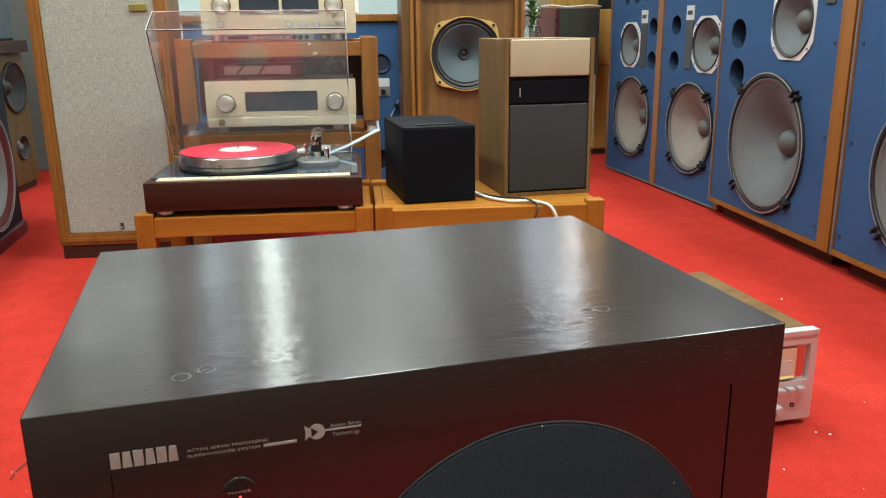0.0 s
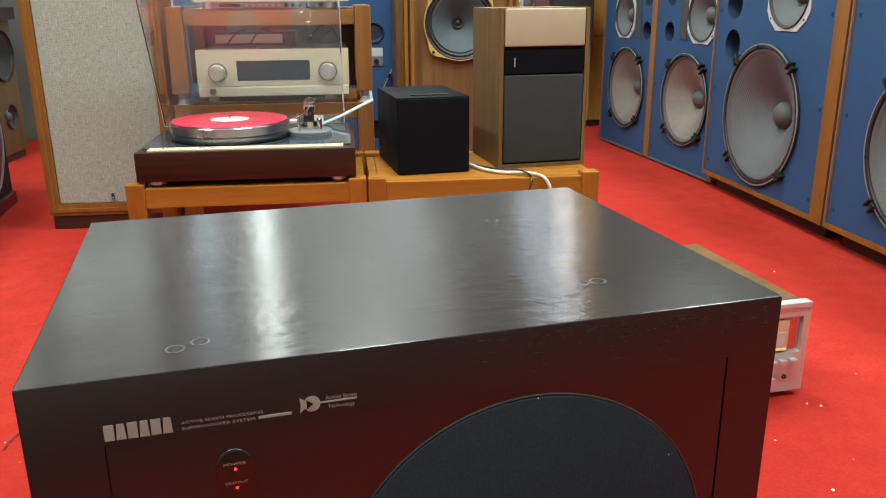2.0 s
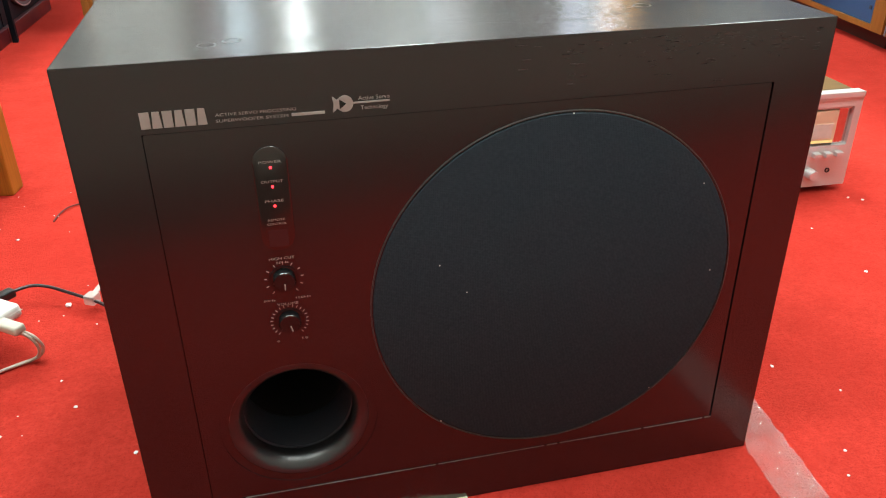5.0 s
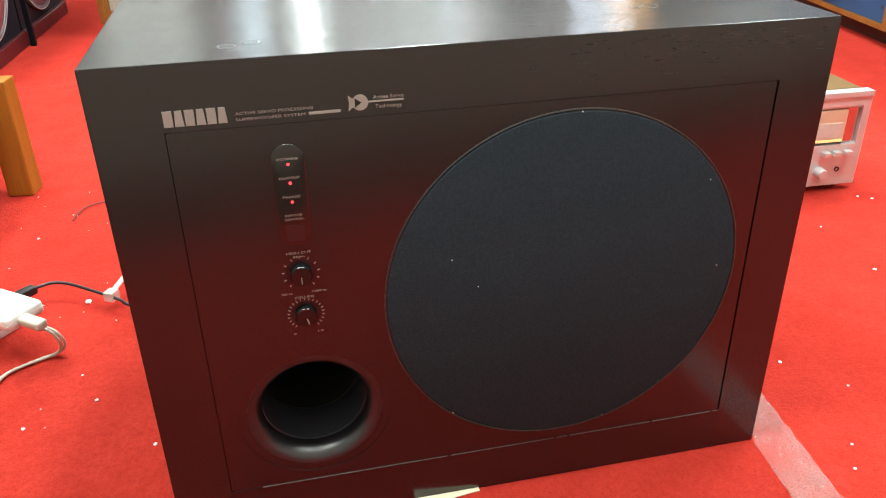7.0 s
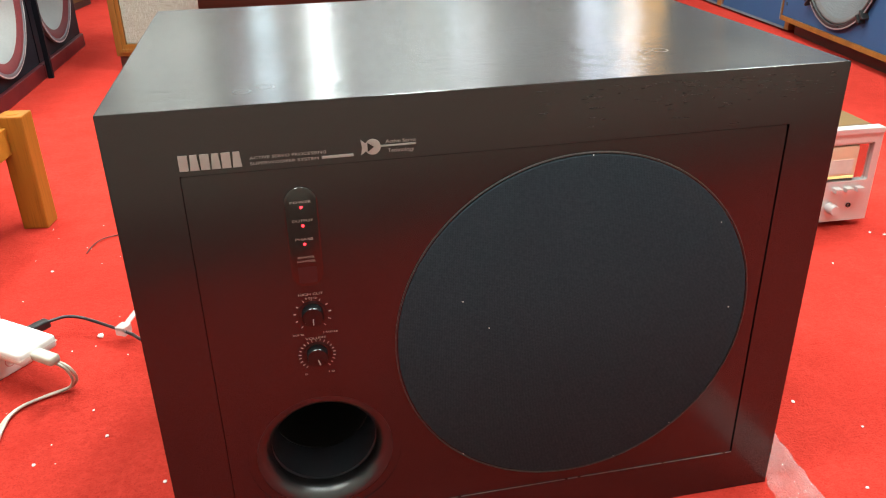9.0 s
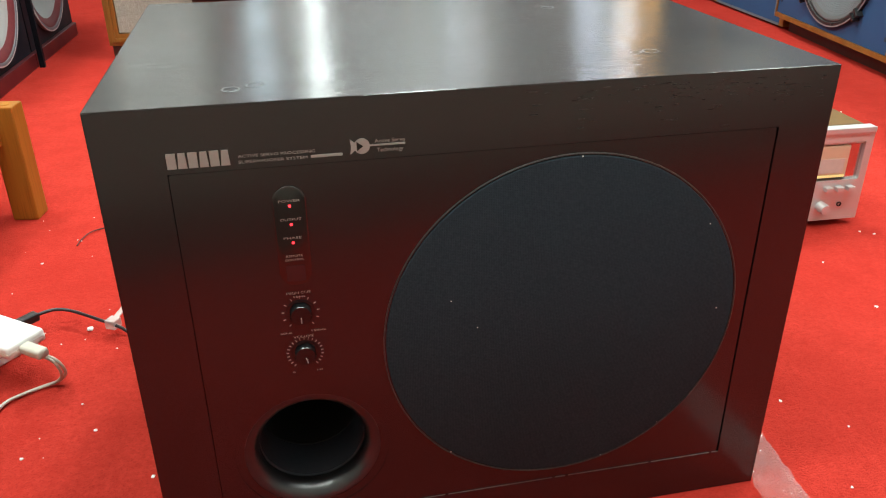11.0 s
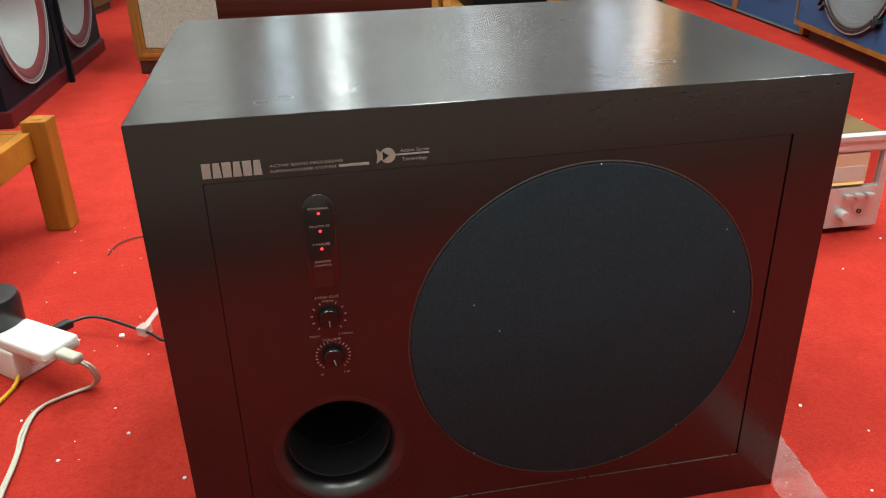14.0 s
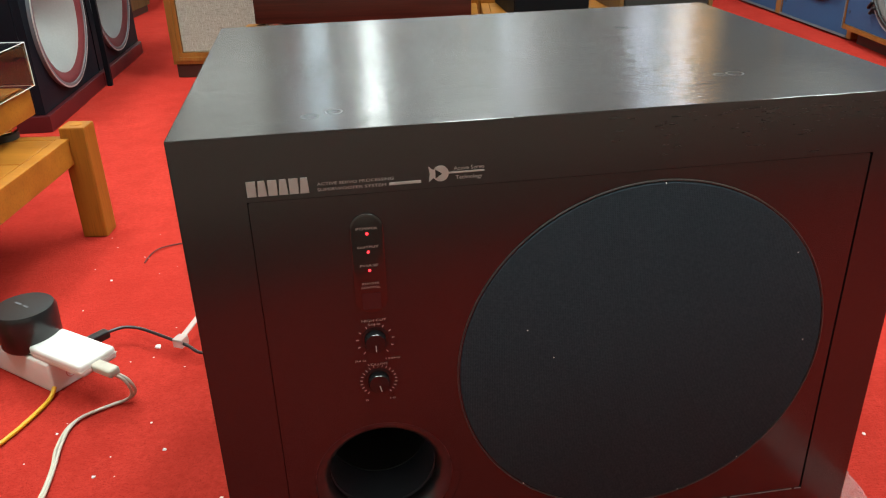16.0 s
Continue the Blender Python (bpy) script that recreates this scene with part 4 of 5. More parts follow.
def wood_speaker():
    """Walnut cabinet with a round driver in a gold frame."""
    t = thing("floor_speaker", pose(0.634, 2.660, 0, 0, 0, -8), "walnut floor loudspeaker with a round driver in a gold frame", "loudspeaker")
    w, h, d = 0.440, 0.90, 0.20
    # body and side strip widened left to fit the camera's view of the cabinet side
    part("body", open_box(-0.052, w - 0.001, 0.0305, d, 0.0, h - 0.001, 0.003), "walnut", t)
    part("front_frame", plate(rect(0, w, 0.0, h), [rect(0.030, w - 0.030, 0.05, 0.822)], 0.0, 0.03), "walnut", t)
    part("baffle", plate(rect(0.0305, w - 0.0305, 0.0505, 0.8215), [circle(0.205, 0.604, 0.142, 56)], 0.014, 0.0295), "walnut", t)
    part("side_filler", box(-0.052, -0.001, 0.010, 0.0302, 0.0, h - 0.002, 0.002), "walnut", t)
    for x in (-0.020, 0.004, w - 0.040, w - 0.014):
        part("moulding", box(x, x + 0.014, -0.012, 0.0 if x > 0 else 0.03, 0.02, h - 0.03, 0.002), "teak", t, "lighter wood moulding")
    pts = []
    r = 0.149
    for i in range(48):
        a = 2 * math.pi * i / 48
        k = 1.0 + 0.13 * max(0.0, -math.cos(4 * a)) ** 2
        pts.append((r * k * 0.98 * math.cos(a), r * k * 0.98 * math.sin(a)))
    dr = part("driver_frame", plate(pts, [circle(0, 0, 0.1425, 56)], -0.006, 0.0135), "gold", t, "gold painted driver frame", at=pose(0.205, 0, 0.604))
    for a in (45, 135, 225, 315):
        part("bolt", lathe([(0, -0.010), (0.006, -0.010), (0.006, -0.005)], 12), "black", dr, at=pose(0.1555 * math.cos(radians(a)), 0, 0.1555 * math.sin(radians(a))))
    part("surround", lathe([(0.1430, 0.0), (0.139, -0.003), (0.131, 0.004), (0.126, -0.001), (0.118, 0.006), (0.113, 0.004)], 56), "rubber", dr, smooth=60)
    part("cone", lathe([(0.113, 0.004), (0.090, 0.016), (0.056, 0.040), (0.020, 0.062)], 56), "cone_blue", dr, smooth=80)
    part("phase_plug", lathe([(0.022, 0.060), (0.021, 0.050), (0.014, 0.052), (0.012, 0.058), (0.006, 0.056), (0, 0.052)], 28), "frame_grey", dr, smooth=50)
    return t


wood_speaker()


def far_blue():
    """The wide blue monitor behind the rack, with a wooden top."""
    t = thing("studio_monitor", pose(-0.26, 3.05, 0, 0, 0, -9), "wide blue studio monitor with a wooden top, standing behind the rack", "loudspeaker", "blue studio monitors")
    w, h = 0.93, 0.735
    part("body", open_box(0, w, 0.025, 0.45, 0.0, h, 0.003), "walnut", t)
    part("baffle", plate(rect(0.004, w - 0.004, 0.004, h - 0.004), [circle(0.815, 0.562, 0.042), circle(0.810, 0.150, 0.042)], 0.0, 0.0245), "blue", t, "matt blue baffle")
    part("port", lathe([(0.045, 0.0), (0.044, 0.02), (0, 0.02)], 32), "void", t, at=pose(0.810, 0.004, 0.150))
    part("tweeter", lathe([(0.043, -0.004), (0.040, -0.006), (0.03, 0.006), (0, 0.004)], 32), "socket_blue", t, smooth=50, at=pose(0.815, 0.0, 0.562))
    part("top", box(-0.012, w + 0.012, -0.014, 0.46, h + 0.001, h + 0.030, 0.003), "teak", t, "wooden top board")
    part("panel_label", box(0.795, 0.850, -0.004, -0.0005, 0.465, 0.500, 0.001), "frame_white", t)
    part("control_panel", box(0.795, 0.850, -0.004, -0.0005, 0.425, 0.464, 0.001), "grey_plastic", t)
    part("knob", lathe([(0, -0.016), (0.011, -0.015), (0.012, -0.004)], 20), "black", t, at=pose(0.822, 0, 0.445))
    c = thing("cable", t.matrix_world.copy(), "thin pale cable hanging in front of the blue baffle", "cable")
    part("cord", sweep([(0.885, -0.020, 0.41), (0.868, -0.030, 0.375), (0.842, -0.032, 0.320), (0.832, -0.032, 0.255), (0.836, -0.032, 0.190), (0.850, -0.030, 0.10), (0.856, -0.026, 0.004)], 0.0019, 8), "cord_beige", c, smooth=60)
    part("plug", lathe([(0, 0), (0.010, 0.001), (0.010, 0.030), (0.006, 0.034), (0, 0.034)], 16), "black", c, at=pose(0.876, -0.036, 0.385))
    d = thing("hifi_device", pose(0.34, 3.0, 0.7665, 0, 0, -9), "small pale grey device on the wooden top", "hi-fi device")
    part("case", box(-0.11, 0.13, -0.02, 0.22, 0.004, 0.11, 0.004), "white_plastic", d)
    part("foot", box(-0.10, 0.12, 0.0, 0.2, 0.0, 0.0045), "black", d)
    part("handle", box(-0.02, 0.02, -0.024, -0.02, 0.045, 0.055, 0.001), "silver", d)
    return t


far_blue()


def back_corner():
    t = thing("box_speaker", pose(1.472, 3.42, 0, 0, 0, -9), "dark box loudspeaker with maroon side and grey cloth", "loudspeaker")
    part("stand", box(0.02, 0.25, 0.04, 0.33, 0.0, 0.46, 0.004), "dark_plinth", t, "dark stand")
    part("body", box(0.0, 0.324, 0.016, 0.36, 0.4605, 0.80, 0.004), "brown_maroon", t, "brown-maroon veneered box")
    part("grille", box(0.105, 0.320, 0.0, 0.0155, 0.468, 0.795, 0.004), "brown_cloth", t, "dark brown-grey cloth grille")
    part("edge_band", box(0.092, 0.104, 0.002, 0.0155, 0.466, 0.797, 0.002), "maroon", t)
    c = thing("cable", pose(1.472, 3.42, 0.8, 0, 0, -9), "loose white cable lying along the box top", "cable")
    part("cord", sweep([(0.0, 0.02, 0.004), (0.07, 0.012, 0.012), (0.15, 0.02, 0.004), (0.25, 0.015, 0.010), (0.30, 0.02, 0.008), (0.335, 0.03, 0.004)], 0.003), "white_plastic", c, smooth=60)
    part("cord_end", sweep([(0.0, 0.02, 0.004), (-0.02, 0.0, -0.05), (-0.015, 0.0, -0.08), (-0.02, 0.0, -0.12)], 0.003), "white_plastic", c, smooth=60)
    k = thing("wooden_box", pose(1.472, 3.42, 0.8, 0, 0, -9), "yellow-brown wooden box on the dark loudspeaker", "box", "stacked boxes")
    part("body", box(0.066, 0.322, 0.045, 0.33, 0.0, 0.22, 0.004), "oak", k)
    for z0, z1 in ((0.03, 0.491), (0.495, 0.795)):
        k = thing("wooden_box", pose(1.905, 3.63, z0, 0, 0, -8), "yellow-brown wooden speaker box, one stacked on another", "loudspeaker", "stacked boxes")
        part("body", box(0.0, 0.30, 0.0, 0.34, 0.0, z1 - z0, 0.004), "oak_lit", k)
        part("front_edge", box(0.006, 0.294, -0.006, -0.0002, 0.006, z1 - z0 - 0.006, 0.002), "oak_lit", k)
    k = thing("plinth_board", pose(1.905, 3.63, 0, 0, 0, -8), "dark board under the stacked boxes", "plinth")
    part("board", box(-0.01, 0.31, 0.01, 0.33, 0, 0.030, 0.003), "dark_plinth", k)
    k = thing("black_box", pose(1.905, 3.63, 0.795, 0, 0, -8), "black box on the stacked wooden boxes", "box")
    part("case", box(0.0, 0.30, 0.02, 0.3, 0.0, 0.12, 0.004), "black", k)
    # plant in a glass
    v = thing("potted_plant", pose(1.262, 2.98, 0.0), "green leafy plant in a clear vase on a dark stand", "plant")
    part("stand", box(-0.05, 0.05, -0.05, 0.05, 0, 0.60, 0.004), "dark_plinth", v)
    part("vase", lathe([(0.0, 0.6005), (0.034, 0.6005), (0.040, 0.64), (0.036, 0.69), (0.030, 0.71), (0.027, 0.71), (0.033, 0.69), (0.036, 0.64), (0.030, 0.606), (0, 0.606)], 28, axis="z"), "vase", v, smooth=60)
    rnd = random.Random(8)
    for i in range(70):
        a, l = rnd.uniform(0, 6.28), rnd.uniform(0.05, 0.10)
        bm = bmesh.new()
        base = Vector((0, 0, 0.68 + rnd.uniform(0, 0.24)))
        out = Vector((math.cos(a), math.sin(a), 0))
        side = Vector((-math.sin(a), math.cos(a), 0))
        rows = []
        for k in range(7):
            f = k / 6
            c = base + out * l * 0.6 * f + Vector((0, 0, l * (f - 0.75 * f * f)))
            wd = 0.013 * math.sin(math.pi * min(1, f * 0.93 + 0.06))
            rows.append([bm.verts.new(c - side * wd), bm.verts.new(c + Vector((0, 0, -0.003))), bm.verts.new(c + side * wd)])
        for p, q in zip(rows, rows[1:]):
            for j in (0, 1):
                bm.faces.new((p[j], p[j + 1], q[j + 1], q[j]))
        part("leaf", bm, "leaf", v, smooth=60)


back_corner()


def left_back():
    t = thing("floor_speaker", pose(-1.070, 3.270, 0, 0, 0, 79), "yellow oak floor loudspeaker with two black drivers", "loudspeaker")
    w, h, d = 0.40, 0.62, 0.36
    part("plinth", box(0.01, w - 0.01, 0.01, d, 0, 0.03, 0.003), "dark_plinth", t)
    part("body", open_box(0, w, 0.022, d, 0.0305, h, 0.003), "oak_in_shade", t)
    part("baffle", plate(rect(0.003, w - 0.003, 0.034, h - 0.003), [circle(0.262, 0.47, 0.105, 40), circle(0.262, 0.20, 0.05, 40)], 0.0, 0.0215), "oak_in_shade", t)
    driver(t, 0.262, 0.47, 0.115, 0.0, "rubber", "black", deep=0.35, cap=0.3, capmat="rubber")
    driver(t, 0.262, 0.20, 0.056, 0.0, "rubber", "soft_rim", name="tweeter", deep=0.3, cap=0.4)
    part("top", box(-0.02, w + 0.02, -0.025, d + 0.01, h + 0.001, h + 0.055, 0.004), "rosewood", t, "dark wooden top board")
    k = thing("box_speaker", pose(-1.070, 3.270, 0.6755, 0, 0, 79), "blue-grey box standing on the dark top board", "loudspeaker")
    part("case", box(0.0, 0.36, 0.01, 0.30, 0.0, 0.30, 0.006), "slate_box", k)
    part("front", box(0.008, 0.352, 0.003, 0.0098, 0.008, 0.292, 0.002), "slate_box", k)
    p = thing("partition", pose(-1.5, 4.05, 0, 0, 0, 8), "dull grey free-standing partition", "partition", kind="structure")
    part("board", box(-0.6, 0.95, 0, 0.05, 0, 1.6, 0.003), "grey_wall", p)


left_back()


# ---------------------------------------------------------------- benches, rack and what stands on them
BX, BY, BA, BZ = 0.21, 1.412, -9.5, 0.265


def on_bench(u, v, z=0.0, turn=0.0):
    return pose(BX, BY, 0, 0, 0, BA) @ pose(u, v, z, 0, 0, turn)


def bench(m, w, d, h, leg=0.045, lip=0.010, label="low honey-coloured pine bench", recess=0.0):
    """A low bench: four posts that stand a little proud of the deck, four rails, boarded deck."""
    t = thing("bench", m, label, "bench", "low benches")
    for x in (0, w - leg):
        for y in (0, d - leg):
            part("leg", box(x, x + leg, y, y + leg, 0, h + lip, 0.003), "bench_post", t)
            part("dowel", lathe([(0.0, h + lip + 0.0008), (0.011, h + lip + 0.0008), (0.011, h + lip)], 20, axis="z"), "bench_wood", t, at=pose(x + leg / 2, y + leg / 2, 0))
    rb = h - 0.050
    for y in (recess + 0.004, d - recess - 0.026):
        part("rail", box(leg, w - leg, y, y + 0.022, rb, h - 0.001, 0.002), "bench_wood", t)
    for x in (recess + 0.004, w - recess - 0.026):
        part("side_rail", box(x, x + 0.022, leg, d - leg, rb, h - 0.001, 0.002), "bench_wood", t, at=None)
    n = 4
    y0, y1 = recess + 0.027, d - recess - 0.027
    for i in range(n):
        a, b = y0 + (y1 - y0) * i / n, y0 + (y1 - y0) * (i + 1) / n
        part("board", box(recess + 0.027, w - recess - 0.027, a + 0.0008, b - 0.0008, h - 0.022, h - 0.0012, 0.0015), "bench_wood", t)
    return t


bench(on_bench(-0.592, 0.018), 0.590, 0.40, BZ - 0.008, label="low honey-coloured bench under the record player")
bench(on_bench(0.002, 0.010), 0.600, 0.40, BZ - 0.008, label="low honey-coloured bench under two small boxes")


def record_player(m, w, d, label, opened=None, wood_mat="rosewood"):
    """Local origin at the front left corner of the plinth, at the feet."""
    t = thing("record_player", m, label, "record player", "record players")
    for x in (0.045, w - 0.045):
        for y in (0.024, d - 0.05):
            f = part("foot", lathe([(0, 0), (0.018, 0), (0.020, 0.003), (0.020, 0.010), (0.018, 0.012), (0, 0.012)], 28, axis="z"), "rim_silver", t, "silver foot", smooth=40, at=pose(x, y, 0))
            part("ring", lathe([(0.0205, 0.001), (0.0208, 0.002), (0.0205, 0.003)], 28, axis="z"), "black", f)
    part("plinth", box(0, w, 0, d, 0.0105, 0.083, 0.0025), wood_mat, t, "dark rosewood plinth", smooth=40)
    part("top_plate", box(0.010, w - 0.010, 0.045, d - 0.012, 0.0832, 0.0872, 0.0015), "display", t, "glossy dark top plate")
    ctl = part("control_strip", box(0.030, w - 0.030, 0.008, 0.044, 0.0832, 0.0885, 0.0015), "champagne", t, "pale metal control strip")
    for x in (0.07, 0.16, 0.185, w - 0.07):
        part("button", lathe([(0, 0.0912), (0.0065, 0.0909), (0.0075, 0.0886)], 20, axis="z"), "knob_metal", ctl, at=pose(x, 0.026, 0))
    return t


def main_player():
    w, d = 0.538, 0.420
    m = on_bench(-0.565, 0.028, BZ - 0.004)
    t = record_player(m, w, d, "record player with dark rosewood plinth, red record and raised clear lid")
    cx, cy, r = 0.208, 0.205, 0.1545
    pl = part("platter", lathe([(0, 0.0875), (r - 0.010, 0.0875), (r - 0.004, 0.090), (r - 0.004, 0.103), (r - 0.0065, 0.105), (r + 0.0015, 0.108), (r + 0.0015, 0.128), (r - 0.002, 0.1305), (0, 0.1305)], 96, axis="z"), "polished", t, "thick polished metal platter", smooth=35, at=pose(cx, cy, 0))
    part("platter_band", lathe([(r + 0.0022, 0.0905), (r + 0.0022, 0.0955), (r - 0.005, 0.0955)], 96, axis="z"), "black", pl)
    part("rubber_mat", lathe([(0, 0.1312), (r - 0.003, 0.1312), (r - 0.003, 0.1307)], 72, axis="z"), "rubber", pl)
    part("spindle", lathe([(0, 0.145), (0.003, 0.144), (0.0035, 0.131)], 16, axis="z"), "chrome", pl)
    rec = thing("record", m @ pose(cx, cy, 0.1315), "red vinyl record with a pale paper label on the platter", "record")
    part("disc", lathe([(0, 0), (0.151, 0), (0.152, 0.0008), (0.151, 0.0022), (0.05, 0.0018), (0, 0.0018)], 96, axis="z"), "record", rec, smooth=30)
    part("label", lathe([(0.0, 0.00255), (0.050, 0.0025), (0.050, 0.0019)], 56, axis="z"), "label", rec, "pale paper label")
    # tonearm on its round board
    ax, ay = 0.418, 0.215
    base = part("arm_board", lathe([(0, 0.0875), (0.060, 0.0875), (0.060, 0.097), (0.057, 0.100), (0, 0.100)], 48, axis="z"), "grey_plastic", t, "round grey arm board", smooth=40, at=pose(ax, ay, 0))
    part("pillar", lathe([(0.020, 0.0), (0.020, 0.020), (0.013, 0.024), (0.013, 0.050), (0.016, 0.052), (0.016, 0.062), (0, 0.064)], 28, axis="z"), "chrome", base, smooth=40, at=pose(0, 0.01, 0.1))
    part("bearing", box(-0.011, 0.011, -0.010, 0.024, 0.146, 0.162, 0.002), "black", base)
    part("counterweight", lathe([(0, 0.0), (0.015, 0.0), (0.016, 0.003), (0.016, 0.022), (0.012, 0.026), (0, 0.026)], 28), "chrome", base, smooth=40, at=pose(0.0, 0.045, 0.163))
    part("arm_tube", sweep([(0, 0.05, 0.163), (0.0, -0.06, 0.160), (-0.012, -0.12, 0.155), (-0.03, -0.16, 0.150)], 0.0026), "chrome", base, smooth=60)
    part("head", box(-0.040, -0.022, -0.190, -0.158, 0.143, 0.151, 0.002), "rim_silver", base)
    part("lift", lathe([(0.007, 0.0), (0.007, 0.030), (0.005, 0.032), (0, 0.032)], 20, axis="z"), "chrome", base, smooth=40, at=pose(0.027, -0.018, 0.1))
    part("weight_thread", sweep([(0.012, 0.0, 0.172), (0.022, 0.012, 0.182), (0.03, 0.02, 0.170)], 0.0012, 6), "chrome", base)
    part("arm_rest", lathe([(0.0035, 0.0), (0.0035, 0.040), (0.006, 0.042), (0.006, 0.048), (0, 0.048)], 16, axis="z"), "chrome", base, smooth=40, at=pose(-0.026, -0.042, 0.1))
    part("scale", box(-0.014, 0.014, -0.020, -0.015, 0.122, 0.140, 0.001), "black", base)
    # raised lid, hinged along the back
    L, H0, th = 0.402, 0.105, 0.0035
    x0, x1 = -0.006, w - 0.026
    cover = part("lid", box(x0, x1, -L, 0.0, H0 - th, H0), "acrylic", t, "clear acrylic lid, raised", at=pose(0, d - 0.02, 0.090, -63, 0, 0))
    for b in (box(x0, x1, -L, -L + th, 0.0, H0 - th - 0.0002), box(x0, x1, -th, 0.0, 0.0, H0 - th - 0.0002),
              box(x0, x0 + th, -L + th + 0.0002, -th - 0.0002, 0.0, H0 - th - 0.0002), box(x1 - th, x1, -L + th + 0.0002, -th - 0.0002, 0.0, H0 - th - 0.0002)):
        part("lid_wall", b, "acrylic_soft", cover)
    # added sheet that paints the lid's light haze
    part("haze_sheet", box(x0 + 0.004, x1 - 0.004, -L + 0.004, -0.004, H0 + 0.0003, H0 + 0.0007), "acrylic_veil", cover, "thin hazy sheet added to brighten the view through the lid")
    part("rear_strip", box(x0 + 0.01, x1 - 0.01, 0.0004, 0.0014, 0.002, 0.040), "acrylic_haze", cover, "hazy rear edge of the lid")
    for a, b in (((x0, -L), (x1, -L)), ((x0, -L), (x0, 0)), ((x1, -L), (x1, 0)), ((x0, 0), (x1, 0))):
        for z in (0.0, H0):
            part("edge", sweep([(a[0], a[1], z), (b[0], b[1], z)], 0.0016 if a[1] == b[1] == 0 else 0.0009, 6, 0), "acrylic_edge", cover)
    for x in (x0, x1):
        for yy in (-L, 0.0):
            part("edge", sweep([(x, yy, 0.0), (x, yy + 0.0002, H0)], 0.0009, 6, 0), "acrylic_edge", cover)
    for x in (x0 + 0.07, x1 - 0.08):
        part("hinge", box(x - 0.018, x + 0.018, -0.006, 0.010, -0.004, 0.030, 0.002), "rim_silver", cover)
    part("stay", sweep([(0.445, 0.350, 0.092), (0.50, 0.372, 0.110), (0.598, 0.43, 0.150)], 0.0060, 8, 0, flat=0.8), "pale_strap", t, "pale blue plastic strap", smooth=30)
    part("stay_end", sweep([(0.596, 0.43, 0.147), (0.592, 0.432, 0.176)], 0.0045, 8, 0), "pale_strap", t)


main_player()


def black_box():
    t = thing("small_speaker", on_bench(0.0830, 0.0860, BZ - 0.009, 7.5), "small matt black box on the bench", "loudspeaker")
    part("case", box(0, 0.195, 0.004, 0.290, 0.001, 0.201, 0.003), "black_board", t, smooth=40)
    part("grille", box(0.004, 0.191, 0.0, 0.0038, 0.004, 0.197, 0.001), "black_board", t)
    part("handle", box(0.045, 0.150, 0.040, 0.055, 0.2008, 0.2042, 0.0015), "black", t, "slim black strip on top")


black_box()


def shelf_speaker():
    t = thing("shelf_speaker", pose(0.585, 1.486, BZ - 0.009, 0, 0, -2.5), "walnut shelf loudspeaker with beige, black and charcoal front panels", "loudspeaker")
    w, h, d = 0.250, 0.420, 0.258
    e = 0.011
    part("cabinet", plate(rect(0, w, 0, h), [rect(e, w - e, e, h - 0.004)], 0.0, 0.03), "walnut_light", t)
    part("body", box(0.0006, w - 0.0006, 0.0302, d, 0.0006, h - 0.0006, 0.002), "walnut_light", t, "light walnut veneered cabinet")
    part("recess", box(e + 0.0004, w - e - 0.0004, 0.016, 0.0298, e + 0.0004, h - 0.0045), "void", t)
    part("upper_panel", box(e + 0.003, w - e - 0.003, -0.004, 0.015, 0.322, h - 0.002, 0.004, 3), "beige", t, "beige upper panel", smooth=40)
    mid = part("middle_panel", box(e + 0.003, w - e - 0.003, 0.0, 0.0145, 0.252, 0.312, 0.002), "black_board", t, "black middle band")
    part("badge", box(0.040, 0.043, -0.0016, -0.0001, 0.270, 0.294), "chrome", mid)
    part("lower_grille", box(e + 0.003, w - e - 0.003, -0.003, 0.0145, e + 0.004, 0.248, 0.004, 3), "charcoal", t, "charcoal cloth grille", smooth=40)


shelf_speaker()

c = thing("cable", on_bench(0.30, 0.06, BZ - 0.008), "twisted white and dark speaker cable hanging over the bench edge", "cable")
part("cord", sweep([(-0.02, 0.14, 0.006), (0.01, 0.05, 0.006), (0.06, 0.0, 0.005), (0.12, -0.018, 0.006), (0.158, -0.062, -0.004), (0.180, -0.075, -0.07)], 0.0042), "off_white", c, smooth=60)
part("dark_cord", sweep([(-0.02, 0.15, 0.005), (0.03, 0.04, 0.010), (0.09, 0.0, 0.012), (0.118, -0.03, 0.006), (0.120, -0.060, -0.01), (0.098, -0.066, -0.07)], 0.0026), "black", c, smooth=60)


